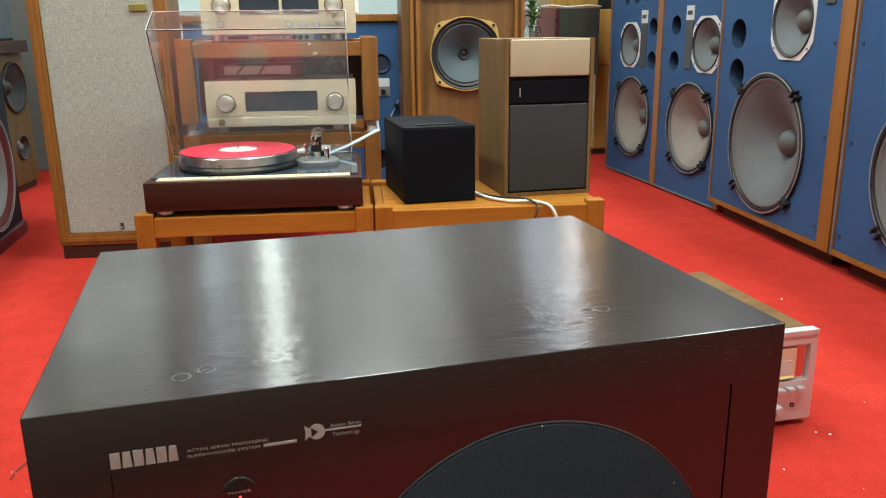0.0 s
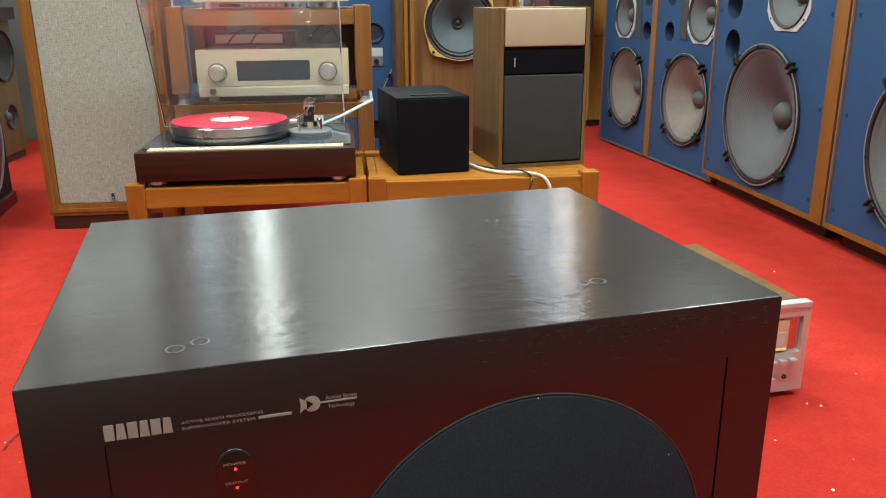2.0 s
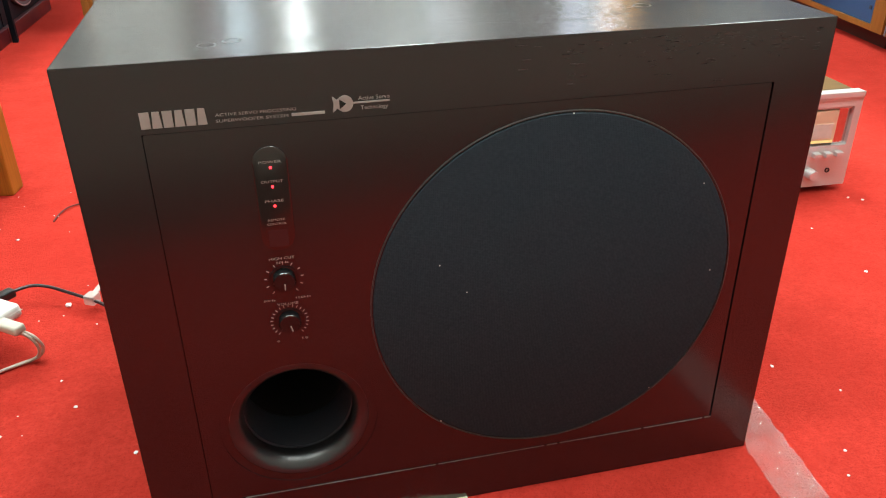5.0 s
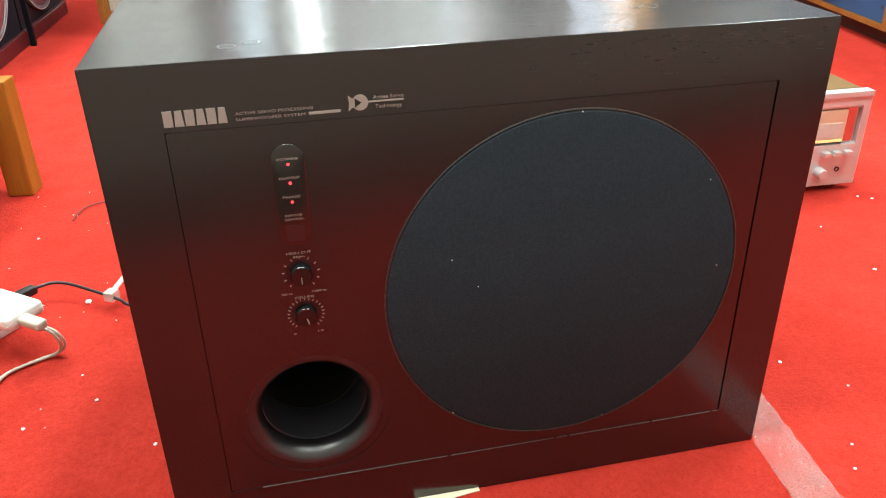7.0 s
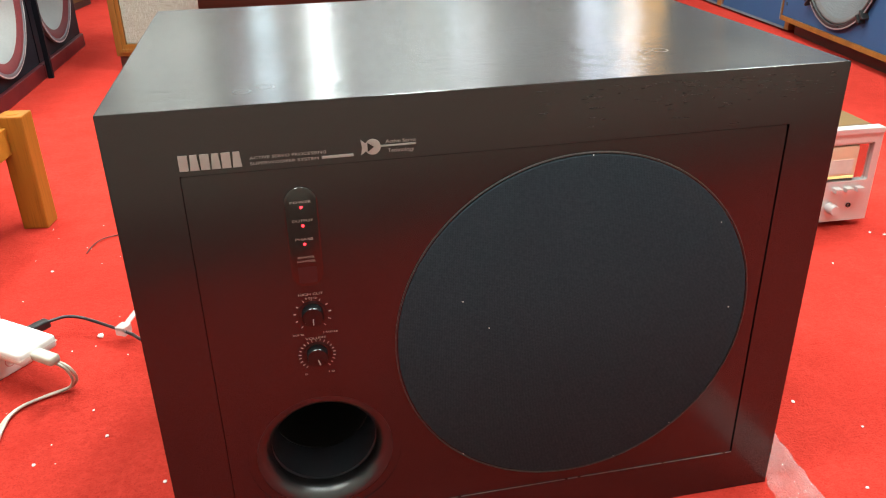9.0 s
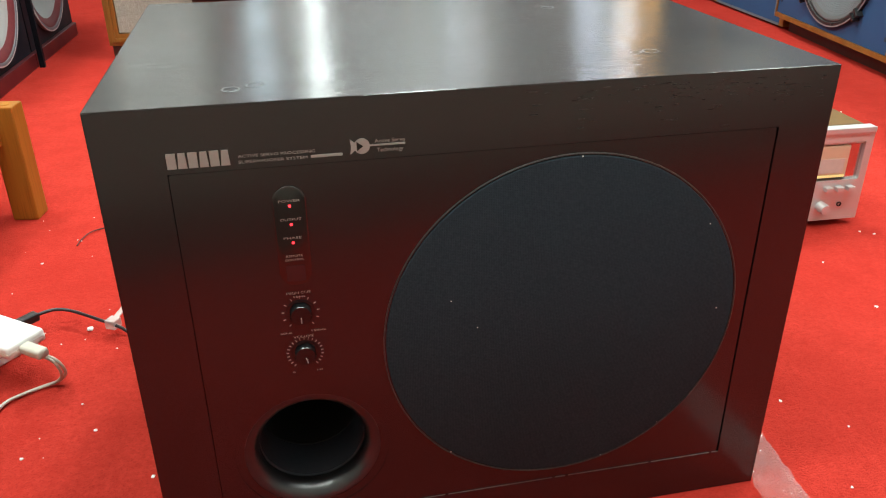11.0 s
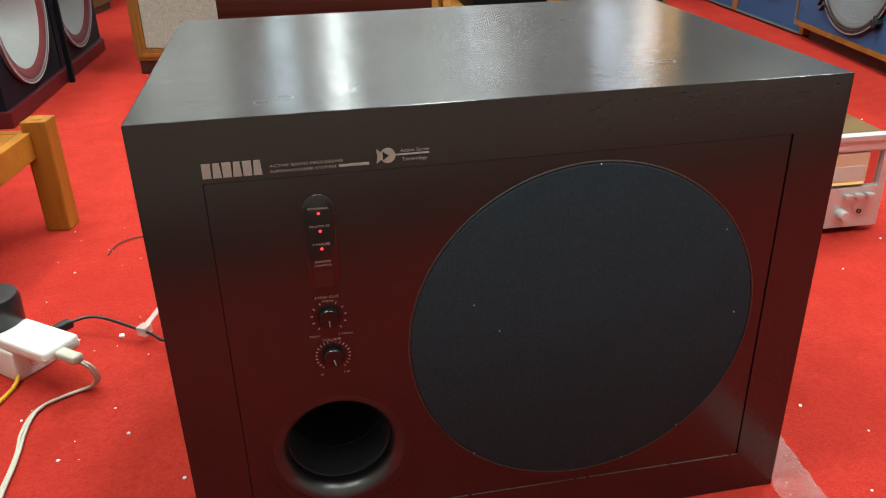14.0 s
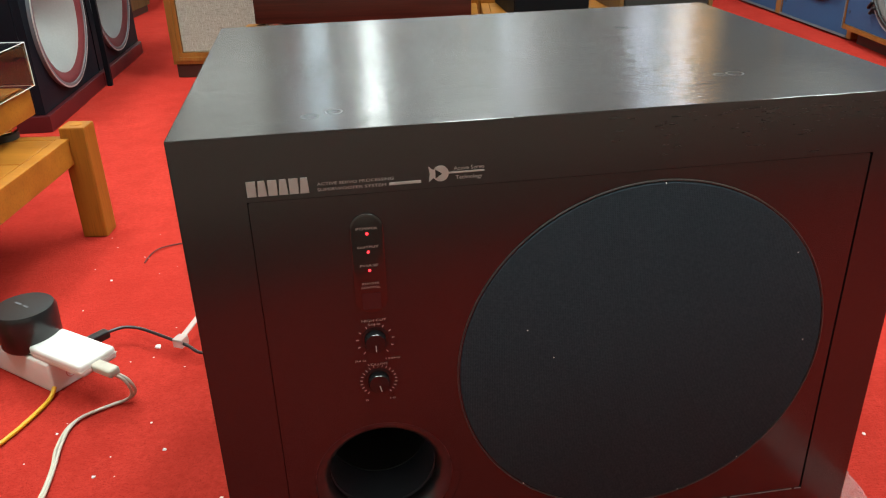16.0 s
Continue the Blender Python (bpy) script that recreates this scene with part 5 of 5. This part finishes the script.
def amplifier(m, lower=True):
    t = thing("amplifier", m, "champagne-coloured amplifier with two knobs and a dark display", "amplifier", "champagne amplifiers")
    w, h, d = 0.466, 0.142 if lower else 0.118, 0.34
    part("case", box(0.006, w - 0.006, 0.0125, d, 0.010, h - 0.002, 0.003), "champagne", t)
    if lower:
        part("front_plate", plate(rect(0, w, 0.032, h, 0.002, 2), [rect(0.120, 0.345, 0.046, 0.108, 0.002, 2)], -0.004, 0.012), "champagne", t, "champagne aluminium front")
        part("lower_strip", box(0.002, w - 0.002, -0.010, 0.012, 0.0, 0.030, 0.003), "champagne_pale", t, "paler lower strip")
        part("display", box(0.1205, 0.3445, 0.001, 0.008, 0.0465, 0.1075), "display", t, "dark glass display")
        kz, small = 0.073, [(0.045, 0.016)]
    else:
        part("front_plate", plate(rect(0, w, 0.0, h, 0.002, 2), [rect(0.115, 0.235, 0.054, 0.106, 0.002, 2), rect(0.243, 0.355, 0.054, 0.106, 0.002, 2)], -0.004, 0.012), "champagne", t, "champagne aluminium front")
        part("display", box(0.1155, 0.2345, 0.001, 0.008, 0.0545, 0.1055), "display", t, "dark glass display")
        part("display", box(0.2435, 0.3545, 0.001, 0.008, 0.0545, 0.1055), "display", t, "dark glass display")
        kz, small = 0.084, [(0.058, 0.028), (0.262, 0.026), (0.305, 0.026), (0.345, 0.026), (0.392, 0.026), (0.410, 0.026), (0.428, 0.026)] 
    for x in (0.062, w - 0.066):
        k = part("knob", lathe([(0.026, -0.004), (0.026, -0.016), (0.024, -0.024), (0.022, -0.026), (0, -0.026)], 48), "knob_metal", t, "turned metal knob", smooth=35, at=pose(x, 0, kz))
        part("knob_ring", lathe([(0.029, -0.0035), (0.029, -0.006), (0.0262, -0.006)], 48), "black", k)
    for x, z in small:
        r = (0.008 if x < 0.37 else 0.0035) if z > 0.01 else 0.0055
        b = part("button", lathe([(r, -0.004), (r, -0.014), (r * 0.8, -0.015), (0, -0.015)], 20), "olive" if lower and z < 0.02 else "knob_metal", t, at=pose(x, 0, z))
        part("button_ring", lathe([(r * 1.25, -0.0035), (r * 1.25, -0.0118), (r * 1.02, -0.0118)], 20), "black", b)
    for x in (0.04, w - 0.06):
        for y in (0.03, d - 0.05):
            low = -0.016 if lower else -0.019
            part("foot", lathe([(0, low), (0.018, low), (0.018, 0.010), (0, 0.010)], 20, axis="z"), "rim_silver", t, at=pose(x, y, 0))


RV = 0.62


def small_mixer(m):
    t = thing("hifi_device", m, "flat silver device with small knobs under the upper amplifier", "hi-fi device")
    part("case", box(0.0, 0.275, 0.010, 0.12, 0.0, 0.0150, 0.002), "grey_plastic", t)
    part("front_plate", box(0.0, 0.275, 0.0, 0.0098, 0.0, 0.0165, 0.0015), "frame_white", t, "silver-white front")
    for q in range(9):
        x = 0.098 + 0.0195 * q
        k = part("knob", lathe([(0.0055, -0.0002), (0.0055, -0.010), (0.0045, -0.011), (0, -0.011)], 16), "knob_metal" if q < 6 else "black", t, at=pose(x, 0, 0.0085))
        part("knob_ring", lathe([(0.0072, -0.0001), (0.0072, -0.002), (0.0057, -0.002)], 16), "black", k)
    part("dark_window", box(0.012, 0.075, -0.0012, -0.0001, 0.004, 0.0125), "display", t)
    b = thing("hifi_device", m @ pose(0.288, 0.0, 0.0), "small black box beside the silver device", "hi-fi device")
    part("case", box(0.0, 0.085, 0.0, 0.10, 0.0, 0.016, 0.002), "black", b)
    for x in (0.02, 0.045):
        part("socket", lathe([(0.0065, -0.0002), (0.0065, -0.006), (0.004, -0.006), (0.004, -0.001), (0, -0.001)], 16), "gold", b, at=pose(x, 0, 0.008))


small_mixer(on_bench(-0.431, RV + 0.017, 0.6752))
amplifier(on_bench(-0.499, RV, 0.4120))
amplifier(on_bench(-0.490, RV - 0.01, 0.6940), False)


def rack():
    t = thing("hifi_rack", on_bench(-0.575, RV - 0.02), "two-tier reddish wooden hi-fi rack", "rack")
    w, d = 0.615, 0.40
    for x in (0.0, w - 0.05):
        for y in (0.0, d - 0.05):
            part("post", box(x, x + 0.05, y, y + 0.05, 0.0, 0.388, 0.003), "rack_wood", t)
            part("spike", lathe([(0.016, 0.0), (0.012, 0.016), (0.016, 0.034)], 20, axis="z"), "rim_silver", t, at=pose(x + 0.025, y + 0.025, 0.3885))
            part("post", box(x, x + 0.05, y, y + 0.05, 0.423, 0.682, 0.003), "rack_wood", t)
    for z0, z1 in ((0.335, 0.385), (0.625, 0.669)):
        for y in (0.008, d - 0.035):
            part("rail", box(0.0505, w - 0.0505, y, y + 0.026, z0, z1, 0.002), "rack_wood_x", t)
        for x in (0.012, w - 0.038):
            part("side_rail", box(x, x + 0.026, 0.0505, d - 0.0505, z0, z1, 0.002), "rack_wood", t)
        part("shelf", box(0.0505, w - 0.0505, 0.036, d - 0.037, z1 - 0.006, z1 + (0.0105 if z0 < 0.5 else 0.0060), 0.002), "rack_wood_x", t)
    part("back_board", box(0.04, w - 0.04, d - 0.010, d, 0.40, 0.63, 0.002), "dark_plinth", t)
    b = thing("hifi_device", on_bench(-0.46, RV + 0.10, 0.5605), "dark device with a pale label stored on the amplifier", "hi-fi device")
    part("case", box(0.0, 0.26, 0.0, 0.16, 0.0, 0.042, 0.003), "black", b)
    part("label", box(0.01, 0.22, -0.002, -0.0002, 0.008, 0.034), "label", b)
    for i, (x, z) in enumerate(((0.05, 0.05), (0.12, 0.055), (0.30, 0.06), (0.33, 0.045))):
        cb = thing("cable", on_bench(-0.46, RV + 0.06, 0.5605), "thin dark red cable behind the amplifier", "cable", "rack cables")
        part("cord", sweep([(x, 0.0, 0.004), (x + 0.02, 0.01, z * 0.6), (x + 0.05, 0.05, z), (x + 0.06, 0.12, z * 0.4)], 0.0028, 8), "maroon" if i % 2 else "black", cb, smooth=60)


rack()


# ---------------------------------------------------------------- silver receiver beside the subwoofer
def receiver():
    t = thing("receiver", pose(0.8410, 0.5630, 0.0, 0, 0, -2), "silver receiver with wood-grain top standing on the carpet", "receiver")
    w, d, z0, h = 0.44, 0.36, 0.012, 0.184
    for x in (-w + 0.05, -0.05):
        for y in (0.05, d - 0.05):
            part("foot", lathe([(0, 0), (0.016, 0), (0.018, 0.013), (0, 0.013)], 20, axis="z"), "black", t, at=pose(x, y, 0))
    part("case", box(-w + 0.008, -0.010, 0.012, d, z0 + 0.006, h - 0.006, 0.003), "walnut", t, "wood-grain case")
    part("top_board", box(-w + 0.006, -0.008, 0.013, d + 0.004, h - 0.0058, h - 0.002, 0.001), "walnut_x", t, "wood-grain top")
    win = rect(-w + 0.05, -0.013, 0.088, 0.158, 0.003, 3)
    part("front_plate", plate(rect(-w, 0, z0, h, 0.002, 2), [win], -0.004, 0.012), "silver", t, "brushed silver front")
    part("top_lip", box(-w, 0.0, -0.0065, -0.0042, h - 0.010, h, 0.0010), "silver", t)
    part("scale_glass", box(-w + 0.0505, -0.0135, 0.006, 0.0115, 0.0885, 0.1575), "scale_glass", t, "smoked glass scale")
    meter = part("meter", box(-0.115, -0.0385, -0.002, 0.0058, 0.092, 0.152, 0.002), "champagne", t, "pale level meter")
    part("meter_face", box(-0.108, -0.046, -0.0030, -0.0018, 0.102, 0.128), "label", meter)
    part("meter_lamp", box(-0.111, -0.042, -0.0032, -0.0018, 0.094, 0.098), "yellow_glow", meter, "lit yellow line")
    # mirror plate added to give the window's red carpet reflection
    part("reflection_plate", box(-0.0370, -0.0140, 0.0030, 0.0058, 0.0890, 0.1570), "mirror_panel", t, "mirror plate added for the red reflection beside the meter")
    part("inner_bar", box(-w + 0.052, -0.0140, 0.0, 0.0028, 0.1535, 0.1570, 0.0008), "silver", t)
    for x in (-0.071, -0.050, -0.029):
        part("button", box(x - 0.0065, x + 0.0065, -0.016, -0.0042, 0.070, 0.078, 0.001), "silver", t)
    part("knob", lathe([(0.0095, -0.004), (0.0095, -0.018), (0.008, -0.022), (0, -0.022)], 28), "silver", t, smooth=40, at=pose(-0.076, 0, 0.040))
    part("jack", lathe([(0.0045, -0.0042), (0.0045, -0.006), (0.0028, -0.006), (0.0028, 0.0), (0, 0.0)], 20), "black", t, at=pose(-0.040, 0, 0.042))


M["walnut_x"] = wood("wood_grain_vinyl", (0.20, 0.112, 0.038), (0.075, 0.040, 0.014), 0.4, 0, 40.0, 0.1)
M["scale_glass"] = mat("smoked_glass", (0.030, 0.022, 0.018), 0.06, var=0.1, bump=0, spec=0.9)
M["mirror_panel"] = mat("added_mirror", (0.62, 0.58, 0.57), 0.16, 1.0, var=0.04, bump=0)
M["yellow_glow"] = glow("yellow_lamp", (0.75, 0.66, 0.26), 0.38)
receiver()


# ---------------------------------------------------------------- near bench with the second player
NB = pose(-0.6115, 0.9520, 0, 0, 0, -8.8)
bench(NB @ pose(-0.56, -0.62, 0), 0.56, 0.62, 0.197, 0.046, 0.018, "low honey-coloured bench carrying a second record player", recess=0.026)


def second_player():
    w, d = 0.44, 0.36
    m = NB @ pose(-0.107 - w, -d + 0.010, 0.1965)
    t = thing("record_player", m, "wooden record player under a closed clear lid", "record player", "record players")
    for x in (0.05, w - 0.05):
        for y in (0.05, d - 0.05):
            f = part("foot", lathe([(0.028, 0.012), (0.031, 0.015), (0.031, 0.027), (0.029, 0.030), (0, 0.030)], 28, axis="z"), "chrome", t, "silver foot", smooth=40, at=pose(x, y, 0))
            part("pad", lathe([(0, 0), (0.033, 0), (0.033, 0.012), (0, 0.012)], 28, axis="z"), "rubber", f)
    part("plinth", box(0, w, 0, d, 0.030, 0.078, 0.003), "bench_wood", t, "honey wood plinth", smooth=40)
    part("top_plate", box(0.012, w - 0.012, 0.012, d - 0.012, 0.0782, 0.082, 0.001), "bench_wood", t)
    part("platter", lathe([(0.150, 0.083), (0.150, 0.100), (0.146, 0.104), (0, 0.104)], 64, axis="z"), "black", t, smooth=40, at=pose(0.18, d / 2, 0))
    H0, H1, th = 0.0825, 0.160, 0.0035
    cover = part("lid", box(0.002, w + 0.008, 0.002, d + 0.004, H1 - th, H1), "acrylic", t, "closed clear acrylic lid")
    for b in (box(0.002, w + 0.008, 0.002, 0.002 + th, H0, H1 - th - 0.0002), box(0.002, w + 0.008, d + 0.004 - th, d + 0.004, H0, H1 - th - 0.0002),
              box(0.002, 0.002 + th, 0.006, d, H0, H1 - th - 0.0002), box(w + 0.008 - th, w + 0.008, 0.006, d, H0, H1 - th - 0.0002)):
        part("lid_wall", b, "acrylic", cover)
    xa, xb, ya, yb = 0.002, w + 0.008, 0.002, d + 0.004
    for a, b in (((xa, ya), (xb, ya)), ((xb, ya), (xb, yb)), ((xb, yb), (xa, yb))):
        for z in (H0, H1):
            part("edge", sweep([(*a, z), (*b, z)], 0.0008, 6, 0), "acrylic_edge", cover)
    for a in ((xb, ya), (xb, yb)):
        part("edge", sweep([(*a, H0), (a[0], a[1] + 0.0002, H1)], 0.0012, 6, 0), "acrylic_edge", cover)


second_player()


# ---------------------------------------------------------------- power strip, plugs and cords
PS = pose(-0.578, 0.389, 0, 0, 0, 140.0)


def power_strip():
    t = thing("power_strip", PS, "white power strip lying on the carpet", "power strip")
    part("case", box(0.0, 0.26, -0.062, 0.0, 0.0, 0.046, 0.004, 3), "white_plastic", t, smooth=40)
    part("mark", plate(circle(0.0, 0.020, 0.008, 24), [circle(0.0, 0.020, 0.0065, 24)], -0.0003, 0.0003), "pink_print", t, "faint red round mark", at=pose(-0.0002, -0.030, 0, 0, 0, 90))
    for x in (0.07, 0.15, 0.22):
        part("socket", lathe([(0.017, 0.0460), (0.017, 0.0466), (0.014, 0.0466), (0.013, 0.0462), (0, 0.0462)], 28, axis="z"), "off_white", t, at=pose(x, -0.031, 0))
    k = thing("power_adapter", PS @ pose(0.070, -0.028, 0.0467), "round black plug-in adapter on the power strip", "adapter")
    part("body", lathe([(0, 0), (0.036, 0), (0.039, 0.004), (0.041, 0.050), (0.038, 0.056), (0, 0.057)], 48, axis="z"), "black", k, smooth=40)
    for x, w in ((-0.012, 0.010), (0.004, 0.012)):
        part("mark", box(x, x + w, -0.0015, 0.0015, 0.0571, 0.0575), "grey_trim", k)
    p = thing("power_adapter", pose(-0.5450, 0.3985, 0.0475, 3, -4, -42), "white flat adapter plugged into the strip", "adapter")
    part("body", box(-0.058, 0.058, -0.027, 0.027, 0.0, 0.019, 0.006, 3), "white_plastic", p, smooth=40)
    part("lid_seam", box(-0.0583, 0.0583, -0.0273, 0.0273, 0.0085, 0.0092, 0.0002), "off_white", p)
    part("plug", box(0.050, 0.096, -0.012, 0.004, 0.001, 0.013, 0.004, 3), "cord_beige", p, smooth=40)
    c = thing("cable", pose(0, 0, 0), "off-white cord looping over the carpet", "cable", "cords on the floor")
    line = [(-0.482, 0.348, 0.050), (-0.468, 0.343, 0.042), (-0.463, 0.347, 0.022), (-0.474, 0.353, 0.006), (-0.494, 0.346, 0.004), (-0.515, 0.334, 0.004), (-0.530, 0.322, 0.004),
            (-0.538, 0.301, 0.004), (-0.539, 0.266, 0.004), (-0.536, 0.230, 0.004), (-0.535, 0.181, 0.004), (-0.54, 0.10, 0.004), (-0.58, 0.0, 0.004)]
    part("cord", sweep(line, 0.0020), "cord_beige", c, smooth=60)
    part("second_strand", sweep([(x - 0.0028 - 0.0008 * (k % 3), y - 0.0024 + 0.0006 * (k % 2), z - 0.0003) for k, (x, y, z) in enumerate(line)], 0.0020), "cord_beige", c, smooth=60)
    c = thing("cable", pose(0, 0, 0), "yellow cord running from the power strip", "cable", "cords on the floor")
    part("cord", sweep([(-0.577, 0.391, 0.010), (-0.580, 0.372, 0.004), (-0.594, 0.331, 0.004), (-0.615, 0.288, 0.004), (-0.66, 0.22, 0.004)], 0.0030), "yellow", c, smooth=60)
    c = thing("cable", pose(0, 0, 0), "black mains cord running behind the subwoofer", "cable", "cords on the floor")
    part("cord", sweep([(-0.545, 0.468, 0.030), (-0.531, 0.484, 0.030), (-0.517, 0.499, 0.028), (-0.504, 0.508, 0.025), (-0.483, 0.504, 0.022), (-0.447, 0.478, 0.020), (-0.412, 0.451, 0.018), (-0.385, 0.432, 0.014), (-0.33, 0.46, 0.005), (-0.20, 0.50, 0.004)], 0.0024), "black", c, smooth=60)
    part("plug", box(-0.015, 0.015, -0.0075, 0.0075, -0.006, 0.006, 0.003), "black", c, at=pose(-0.536, 0.478, 0.030, 0, 0, 46))
    g = thing("cable_tie", pose(-0.422, 0.462, 0.016, 0, 0, 62), "clear plastic tag on the black cord", "cable tie")
    part("clip", box(-0.008, 0.009, -0.008, 0.008, -0.004, 0.010, 0.002), "white_film", g)
    part("tail", box(0.009, 0.075, -0.0042, 0.0042, 0.004, 0.0065, 0.0008), "white_film", g, at=pose(0, 0, 0, 0, -14, 0))


M["white_film"] = mat("milky_plastic", (0.72, 0.66, 0.63), 0.25, var=0.1, bump=0.1)
M["white_film"].node_tree.nodes["Principled BSDF"].inputs["Alpha"].default_value = 0.48
power_strip()


# ---------------------------------------------------------------- on the carpet: film, paper, crumbs
def film_strip():
    bm = bmesh.new()
    rows = []
    n, k = 60, 9
    for i in range(n):
        f = i / (n - 1)
        y = 0.075 - 0.40 * f
        c = 0.3225 + 0.09 * y
        xl = c - 0.0245 + 0.0015 * noise.noise((f * 9, 0, 4))
        if y > -0.004:
            xl = max(xl, 0.3012)
        xr = c + 0.0245 + 0.0012 * noise.noise((f * 11, 3, 4))
        rows.append([bm.verts.new((xl + (xr - xl) * j / (k - 1), y, 0.0038 + 0.0034 * noise.noise((f * 30, j * 0.9, 1.0)))) for j in range(k)])
    for p, q in zip(rows, rows[1:]):
        for j in range(k - 1):
            bm.faces.new((p[j], p[j + 1], q[j + 1], q[j]))
    t = thing("plastic_film", pose(0, 0, 0), "crinkled clear plastic film lying flat on the carpet", "plastic film")
    part("film", bm, "film", t)
    p = thing("paper_scrap", pose(-0.040, 0.004, 0.0), "scrap of cream paper under the subwoofer edge", "paper")
    part("sheet", box(-0.036, 0.030, -0.012, 0.03, 0.0002, 0.0016, 0.0005), "cream_paper", p, at=pose(0, 0, 0, 0, 0, 7))


def film_material():
    m, nt, p = nodes_of("clear_crinkled_film")
    vec = coords(nt)
    crease, broad = noise_node(nt, vec, 70.0, 5.0, 0.65), noise_node(nt, vec, 16.0, 3.0)
    p.inputs["Base Color"].default_value = (0.50, 0.47, 0.46, 1)
    p.inputs["Roughness"].default_value = 0.12
    link(nt, map_range(nt, broad, 0.14, 0.36), p.inputs["Alpha"])
    link(nt, bump_node(nt, crease, 1.0, 0.010), p.inputs["Normal"])
    return m


M["film"] = film_material()
film_strip()

CRUMBS = [(-0.573, 0.715, 3), (-0.414, 0.244, 3), (-0.488, 0.209, 3), (-0.339, 0.147, 3), (-0.439, 0.301, 2), (0.411, 0.118, 3), (0.462, 0.057, 2), (0.681, 0.291, 3),
          (-0.459, 0.481, 6), (-0.552, 0.300, 2), (0.828, 0.524, 3), (0.846, 0.510, 3), (0.692, 0.435, 2), (-0.525, 0.793, 2), (1.249, 1.157, 3), (-0.414, 0.423, 1.6), (0.400, -0.033, 2), (0.379, -0.066, 2)]
rnd = random.Random(21)
for k in range(34):
    side = rnd.random() < 0.5
    CRUMBS.append((rnd.uniform(-0.62, -0.36), rnd.uniform(-0.1, 0.9), rnd.uniform(0.7, 1.4)) if side else (rnd.uniform(0.36, 1.2), rnd.uniform(-0.1, 1.1), rnd.uniform(0.7, 1.6)))
for x, y, s in CRUMBS:
    bm = bmesh.new()
    bmesh.ops.create_icosphere(bm, subdivisions=1, radius=0.00085 * s)
    for v in bm.verts:
        v.co = Vector((v.co.x * rnd.uniform(0.7, 1.4), v.co.y * rnd.uniform(0.7, 1.4), v.co.z * 0.6)) 
    ob = part("foam_crumb", bm, "foam", None, at=pose(x, y, 0.0004 * s, 0, 0, rnd.uniform(0, 360)))
    tagged(ob, "small white foam crumb on the red carpet", "crumb", "foam crumbs")
t = thing("thread", pose(0, 0, 0), "short dark thread lying on the carpet", "thread")
part("fibre", sweep([(-0.528, 0.772, 0.002), (-0.524, 0.795, 0.003), (-0.511, 0.822, 0.004), (-0.483, 0.838, 0.003), (-0.46, 0.842, 0.002)], 0.0013, 6), "thread", t)
